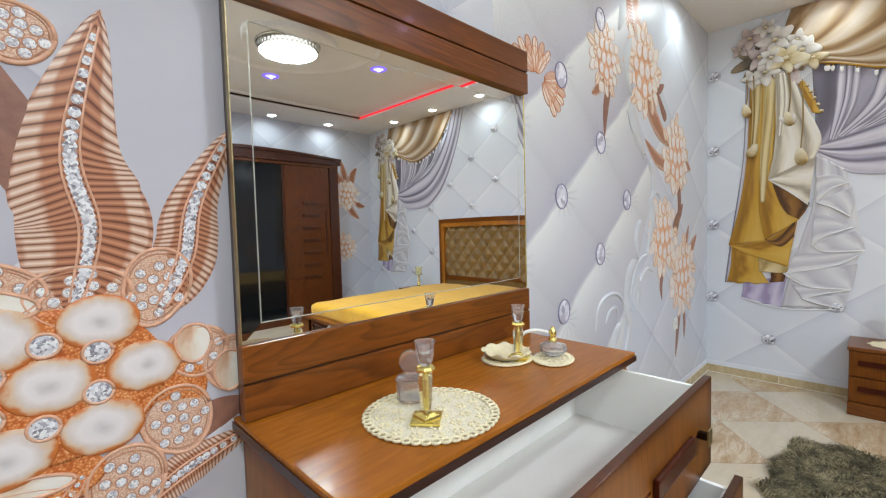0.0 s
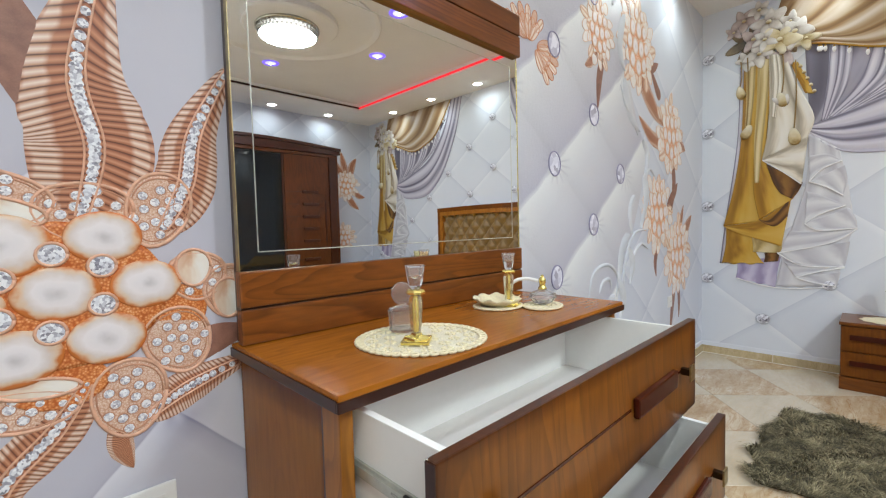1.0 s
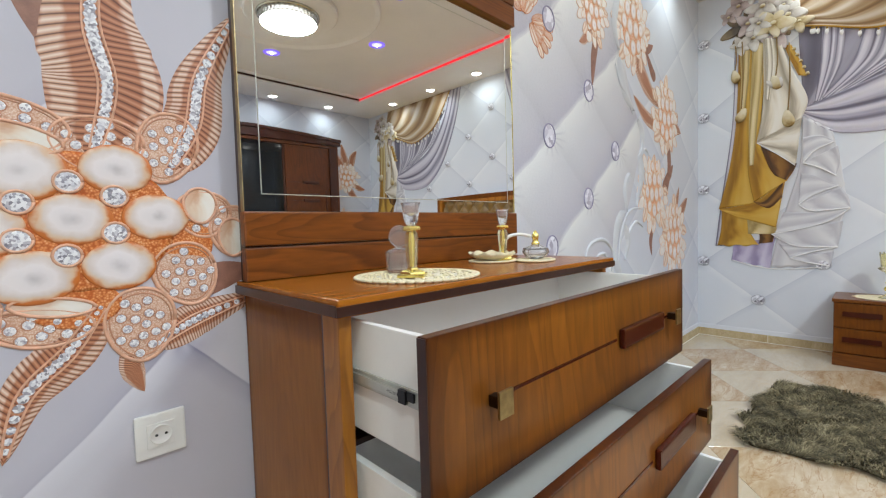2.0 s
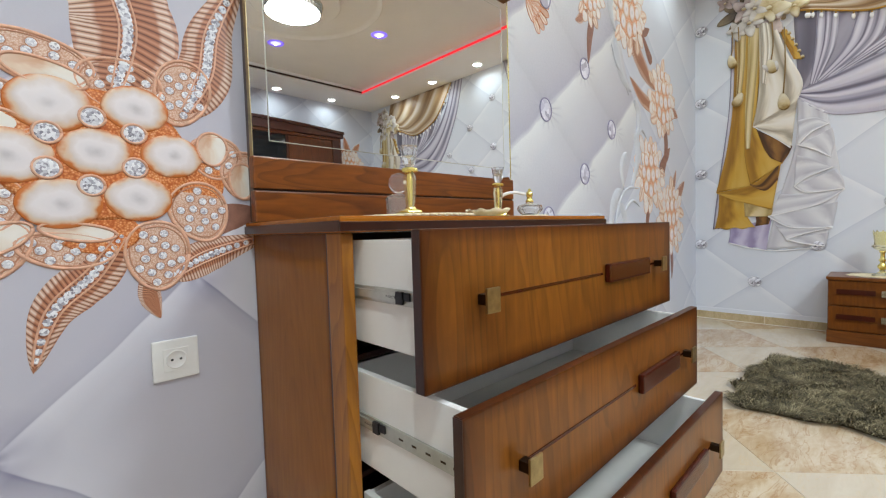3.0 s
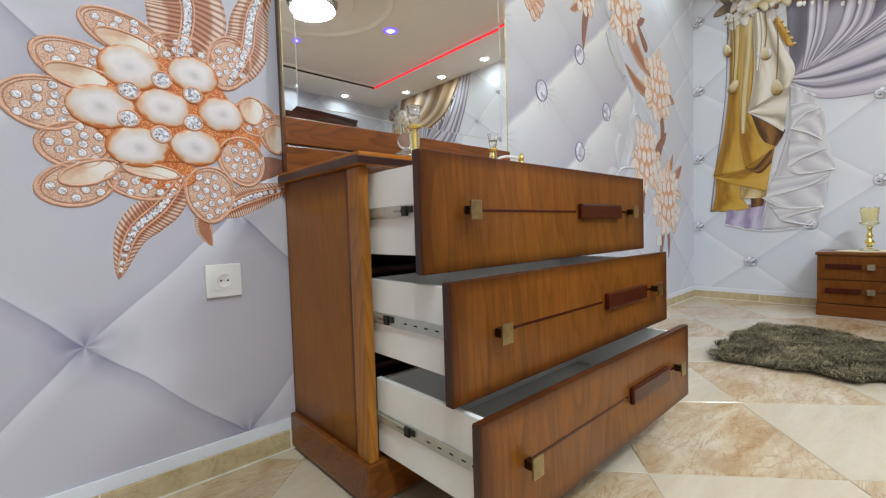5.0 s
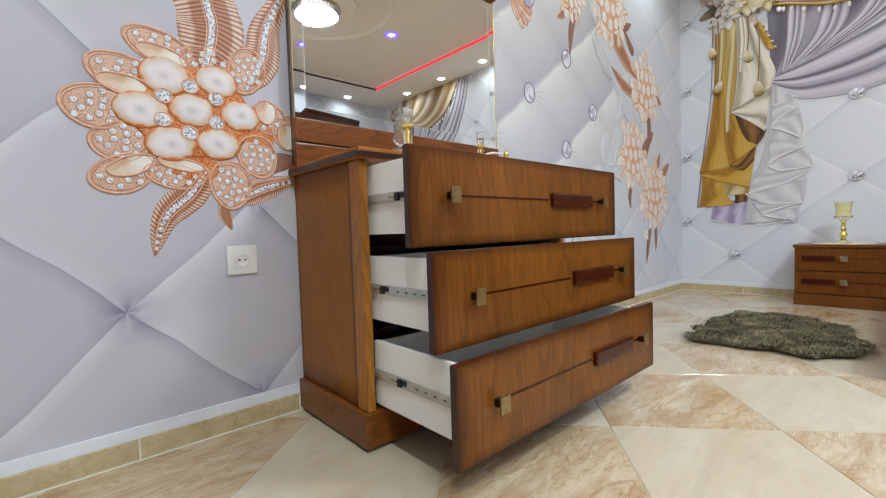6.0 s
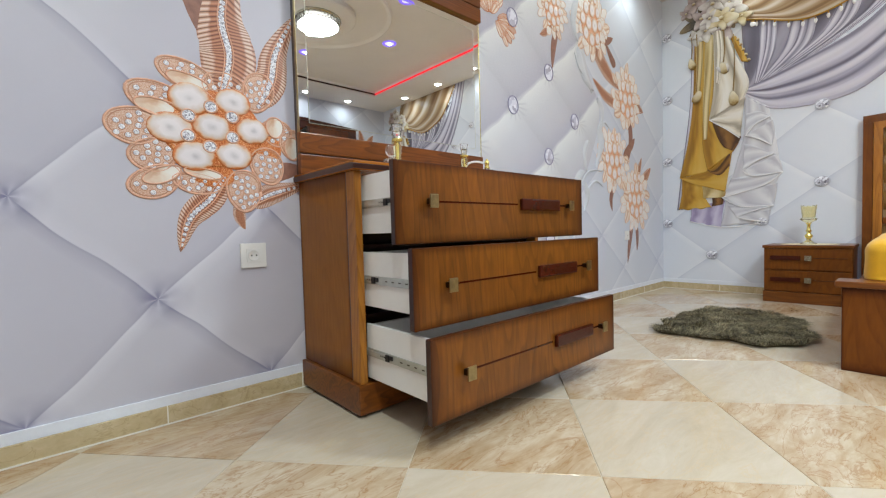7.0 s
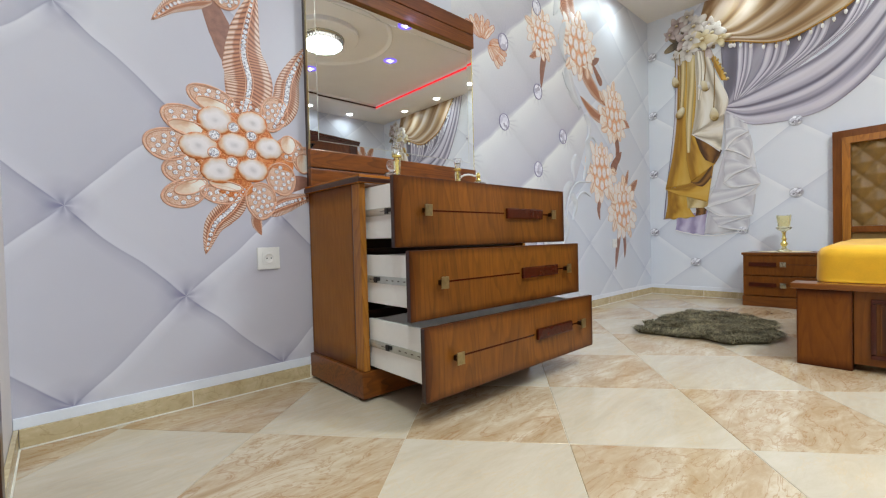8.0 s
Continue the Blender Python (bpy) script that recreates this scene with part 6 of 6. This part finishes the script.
# ribbed glass dish with a round glass knob lid behind the first candle holder
dish = thing("glass_jar", (0.665, -0.250, ZT + 0.0055), "ribbed clear glass jar with a disc knob lid", "jar", m=Matrix.Translation((0.655, -0.240, ZT + 0.0055)))
bm = bmesh.new()
n = 40
prof = ((0.030, 0.0), (0.032, 0.004), (0.034, 0.045), (0.035, 0.052), (0.031, 0.052), (0.029, 0.008), (0.0, 0.006))
rows = [[bm.verts.new((max(r, 1e-4) * (1 + (0.05 if i % 2 and 0 < k < 4 else 0)) * math.cos(2 * math.pi * i / n), max(r, 1e-4) * (1 + (0.05 if i % 2 and 0 < k < 4 else 0)) * math.sin(2 * math.pi * i / n), z)) for i in range(n)] for k, (r, z) in enumerate(prof)]
for a, b in zip(rows, rows[1:]):
    for i in range(n):
        bm.faces.new((a[i], a[(i + 1) % n], b[(i + 1) % n], b[i]))
bm.faces.new(rows[0][::-1])
part("bowl", bm, M_CRYSTAL, dish, "ribbed glass bowl", local=True)
part("lid", lathe([(0.034, 0.0525), (0.033, 0.056), (0.015, 0.062), (0.006, 0.066)], n=32), M_CRYSTAL, dish, "glass lid", local=True, smooth=True)
bm = bmesh.new()
bmesh.ops.create_uvsphere(bm, u_segments=18, v_segments=10, radius=0.027, matrix=Matrix.Translation((0, 0, 0.092)) @ Matrix.Rotation(radians(-45), 4, "Z") @ Matrix.Diagonal((1, 0.35, 1.05, 1)))
part("knob", bm, M_CRYSTAL, dish, "disc-shaped glass knob", local=True, smooth=True)

# cream ruffled dish leaning behind the second candle holder
shell = thing("ruffled_dish", (1.08, -0.165, ZT), "cream ruffled lace dish on the dresser", "dish", m=Matrix.Translation((1.062, -0.215, ZT + 0.0055)))
bm = bmesh.new()
n = 48
rows = []
for k, (r, z) in enumerate(((0.018, 0.0), (0.046, 0.003), (0.064, 0.014), (0.074, 0.026), (0.070, 0.025), (0.058, 0.013), (0.040, 0.006), (0.010, 0.004))):
    rows.append([bm.verts.new((r * (1 + 0.07 * (k in (2, 3, 4)) * math.sin(9 * 2 * math.pi * i / n)) * math.cos(2 * math.pi * i / n), r * (1 + 0.07 * (k in (2, 3, 4)) * math.sin(9 * 2 * math.pi * i / n)) * math.sin(2 * math.pi * i / n), z + (0.004 * math.cos(9 * 2 * math.pi * i / n) if k in (3, 4) else 0))) for i in range(n)])
for a, b in zip(rows, rows[1:]):
    for i in range(n):
        bm.faces.new((a[i], a[(i + 1) % n], b[(i + 1) % n], b[i]))
bm.faces.new(rows[0][::-1]), bm.faces.new(rows[-1])
part("bowl", bm, M_CROCHET, shell, local=True, smooth=True)

# perfume atomiser with a white hose
pf = thing("perfume_bottle", (1.165, -0.315, ZT), "squat glass perfume bottle with gold cap and white hose", "perfume bottle", m=Matrix.Translation((1.165, -0.315, ZT + 0.0055)))
part("flask", lathe([(0.018, 0.0), (0.030, 0.006), (0.044, 0.022), (0.040, 0.036), (0.018, 0.044), (0.012, 0.047), (0.009, 0.044), (0.015, 0.038), (0.034, 0.031), (0.037, 0.022), (0.026, 0.010), (0.0, 0.006)], n=12), M_CRYSTAL, pf, "faceted clear flask", local=True)
part("cap", lathe([(0.013, 0.0472), (0.014, 0.052), (0.010, 0.056), (0.009, 0.066), (0.011, 0.068), (0.011, 0.080), (0.007, 0.084), (0.004, 0.092), (0.0, 0.094)], n=16), M_GOLD, pf, "gold cap", local=True, smooth=True)
hose = [(-0.010, 0.010, 0.074), (-0.035, 0.035, 0.082), (-0.062, 0.060, 0.076), (-0.080, 0.076, 0.050), (-0.084, 0.080, 0.018), (-0.082, 0.078, 0.006)]
part("hose", tube([(*Vector((spline([p[:2] for p in hose], i / 24))), spline([(p[2], 0) for p in hose], i / 24).x) for i in range(25)], 0.0055, 8), M_WHITE, pf, "white braided hose", local=True, smooth=True)

# ---------------------------------------------------------------- on the nightstands
for yy in (-1.158, -3.58):
    dm = thing("doily", (3.97, yy, 0.449), "round cream crocheted doily on the nightstand", "doily", "crocheted mats", m=Matrix.Translation((3.96, yy, 0.4495)))
    part("net", prism(bmesh.new(), [(0.13 * (1 + 0.04 * math.cos(12 * a)) * math.cos(a), 0.17 * (1 + 0.04 * math.cos(12 * a)) * math.sin(a)) for a in [2 * math.pi * i / 96 for i in range(96)]], 0.0, 0.003), M_CROCHET, dm, local=True)
    cs = thing("candle_holder", (3.95, yy, 0.4525), "tall gold and glass candle holder with a crown cup", "candle holder", "glass candle holders", m=Matrix.Translation((3.94, yy, 0.4528)))
    part("foot", lathe([(0.050, 0.0), (0.052, 0.006), (0.030, 0.016), (0.016, 0.028), (0.013, 0.040)], n=24), M_AMBER, cs, "round glass foot", local=True, smooth=True)
    part("stem", lathe([(0.012, 0.0402), (0.024, 0.055), (0.026, 0.066), (0.014, 0.080), (0.012, 0.092), (0.020, 0.102), (0.012, 0.114), (0.011, 0.150), (0.020, 0.165)], n=20), M_GOLD, cs, "turned gold stem", local=True, smooth=True)
    bm = bmesh.new()
    n = 40
    rows = []
    for k, (r, z) in enumerate(((0.020, 0.166), (0.040, 0.178), (0.056, 0.195), (0.042, 0.206), (0.042, 0.225), (0.049, 0.290), (0.045, 0.290), (0.037, 0.226), (0.034, 0.206), (0.0, 0.196))):
        rows.append([bm.verts.new((max(r, 1e-4) * math.cos(2 * math.pi * i / n), max(r, 1e-4) * math.sin(2 * math.pi * i / n), z + (0.012 * (i % 4 == 0) if k in (5, 6) else 0))) for i in range(n)])
    for a, b in zip(rows, rows[1:]):
        for i in range(n):
            bm.faces.new((a[i], a[(i + 1) % n], b[(i + 1) % n], b[i]))
    part("cup", bm, M_AMBER, cs, "crown-rimmed amber glass cup", local=True)

# ---------------------------------------------------------------- fur rug
RC = (2.66, -1.00)
radii = (0.57, 0.57, 0.40, 0.36, 0.44, 0.58, 0.47, 0.51, 0.46, 0.31, 0.36, 0.44)


def rug_edge(a):
    k = (a / (2 * math.pi) * len(radii)) % len(radii)
    i = int(k)
    f = k - i
    f = f * f * (3 - 2 * f)
    r = radii[i] * (1 - f) + radii[(i + 1) % len(radii)] * f
    return 0.94 * r * (1 + 0.07 * noise.noise((3 * math.cos(a), 3 * math.sin(a), 2)) + 0.04 * math.sin(13 * a))


rug = thing("fur_rug", (*RC, 0), "dark olive grey shaggy fur rug, hide-shaped, on marble tiles", "rug")
part("backing", prism(bmesh.new(), [(RC[0] + 0.97 * rug_edge(a) * math.cos(a), RC[1] + 0.97 * rug_edge(a) * math.sin(a)) for a in [2 * math.pi * i / 120 for i in range(120)]], 0.0005, 0.012), M_FURB, rug)
rnd = random.Random(11)
vs, fs = [], []
for i in range(26000):
    a, s = rnd.uniform(0, 2 * math.pi), math.sqrt(rnd.random())
    r = rug_edge(a) * s
    x, y = RC[0] + r * math.cos(a), RC[1] + r * math.sin(a)
    lay = 5.0 * noise.noise((x * 6, y * 6, 3)) + rnd.uniform(-0.9, 0.9) + 3.6
    ln = rnd.uniform(0.030, 0.062)
    dx, dy = math.cos(lay), math.sin(lay)
    wd = rnd.uniform(0.0011, 0.0026)
    h = rnd.uniform(0.010, 0.036) * (0.6 + 0.5 * (noise.noise((x * 9, y * 9, 7)) + 0.6))
    b = len(vs)
    vs += [(x - dy * wd, y + dx * wd, 0.010), (x + dy * wd, y - dx * wd, 0.010), (x + dx * ln * 0.5 + dy * wd * 0.7, y + dy * ln * 0.5 - dx * wd * 0.7, 0.011 + h * 0.8), (x + dx * ln * 0.5 - dy * wd * 0.7, y + dy * ln * 0.5 + dx * wd * 0.7, 0.011 + h * 0.8), (x + dx * ln, y + dy * ln, max(0.004, 0.010 + h * 0.75))]
    fs += [(b, b + 1, b + 2, b + 3), (b + 3, b + 2, b + 4)]
me = bpy.data.meshes.new("fur")
me.from_pydata(vs, [], fs)
me.materials.append(M_FUR)
fur = new("fur", me)
fur.parent = rug
fur.matrix_parent_inverse = rug.matrix_basis.inverted()
tagged(fur, "long grey-olive fur strands", kind="stuff")


# ---------------------------------------------------------------- floor tiles
TA, TS, T0 = radians(-49.5), 0.5, Vector((0.270, -0.807))
ta, tb = Vector((math.cos(TA), math.sin(TA))) * TS, Vector((-math.sin(TA), math.cos(TA))) * TS


def clip(poly, axis, limit, sign):
    out = []
    for i, p in enumerate(poly):
        q = poly[(i + 1) % len(poly)]
        dp, dq = sign * (p[axis] - limit), sign * (q[axis] - limit)
        if dp >= 0:
            out.append(p)
        if dp * dq < 0:
            out.append(p + (q - p) * (dp / (dp - dq)))
    return out


G = 0.0012
whole = {}
for i in range(-14, 15):
    for j in range(-14, 15):
        c = T0 + ta * (i + 0.5) + tb * (j + 0.5)
        if not (XW - 0.4 < c.x < XE + 0.4 and YS - 0.4 < c.y < YN + 0.4):
            continue
        k = 0.5 - G / TS
        poly = [c + ta * a + tb * b for a, b in ((-k, -k), (k, -k), (k, k), (-k, k))]
        cut = poly
        for axis, limit, sign in ((0, XW + 0.002, 1), (0, XE - 0.002, -1), (1, YS + 0.002, 1), (1, YN - 0.002, -1)):
            cut = clip(cut, axis, limit, sign) if cut else cut
        if len(cut) < 3:
            continue
        brown = (i + j) % 2 == 0
        key = brown if len(cut) == 4 and all((a - b).length < 1e-6 for a, b in zip(cut, poly)) else None
        if key is not None and key in whole:
            me = whole[key]
        else:
            bm = bmesh.new()
            prism(bm, [(p.x - c.x, p.y - c.y) for p in cut], -0.009, 0.0)
            top = [e for e in bm.edges if all(v.co.z > -0.001 for v in e.verts)]
            if key is not None:
                bmesh.ops.bevel(bm, geom=top, offset=0.0012, segments=1, affect="EDGES")
            me = mesh_of(bm, "tile", M_TILE_B if brown else M_TILE_C)
            if key is not None:
                whole[key] = me
        ob = new("tile", me)
        ob.parent = floor
        ob.location = (c.x, c.y, 0)
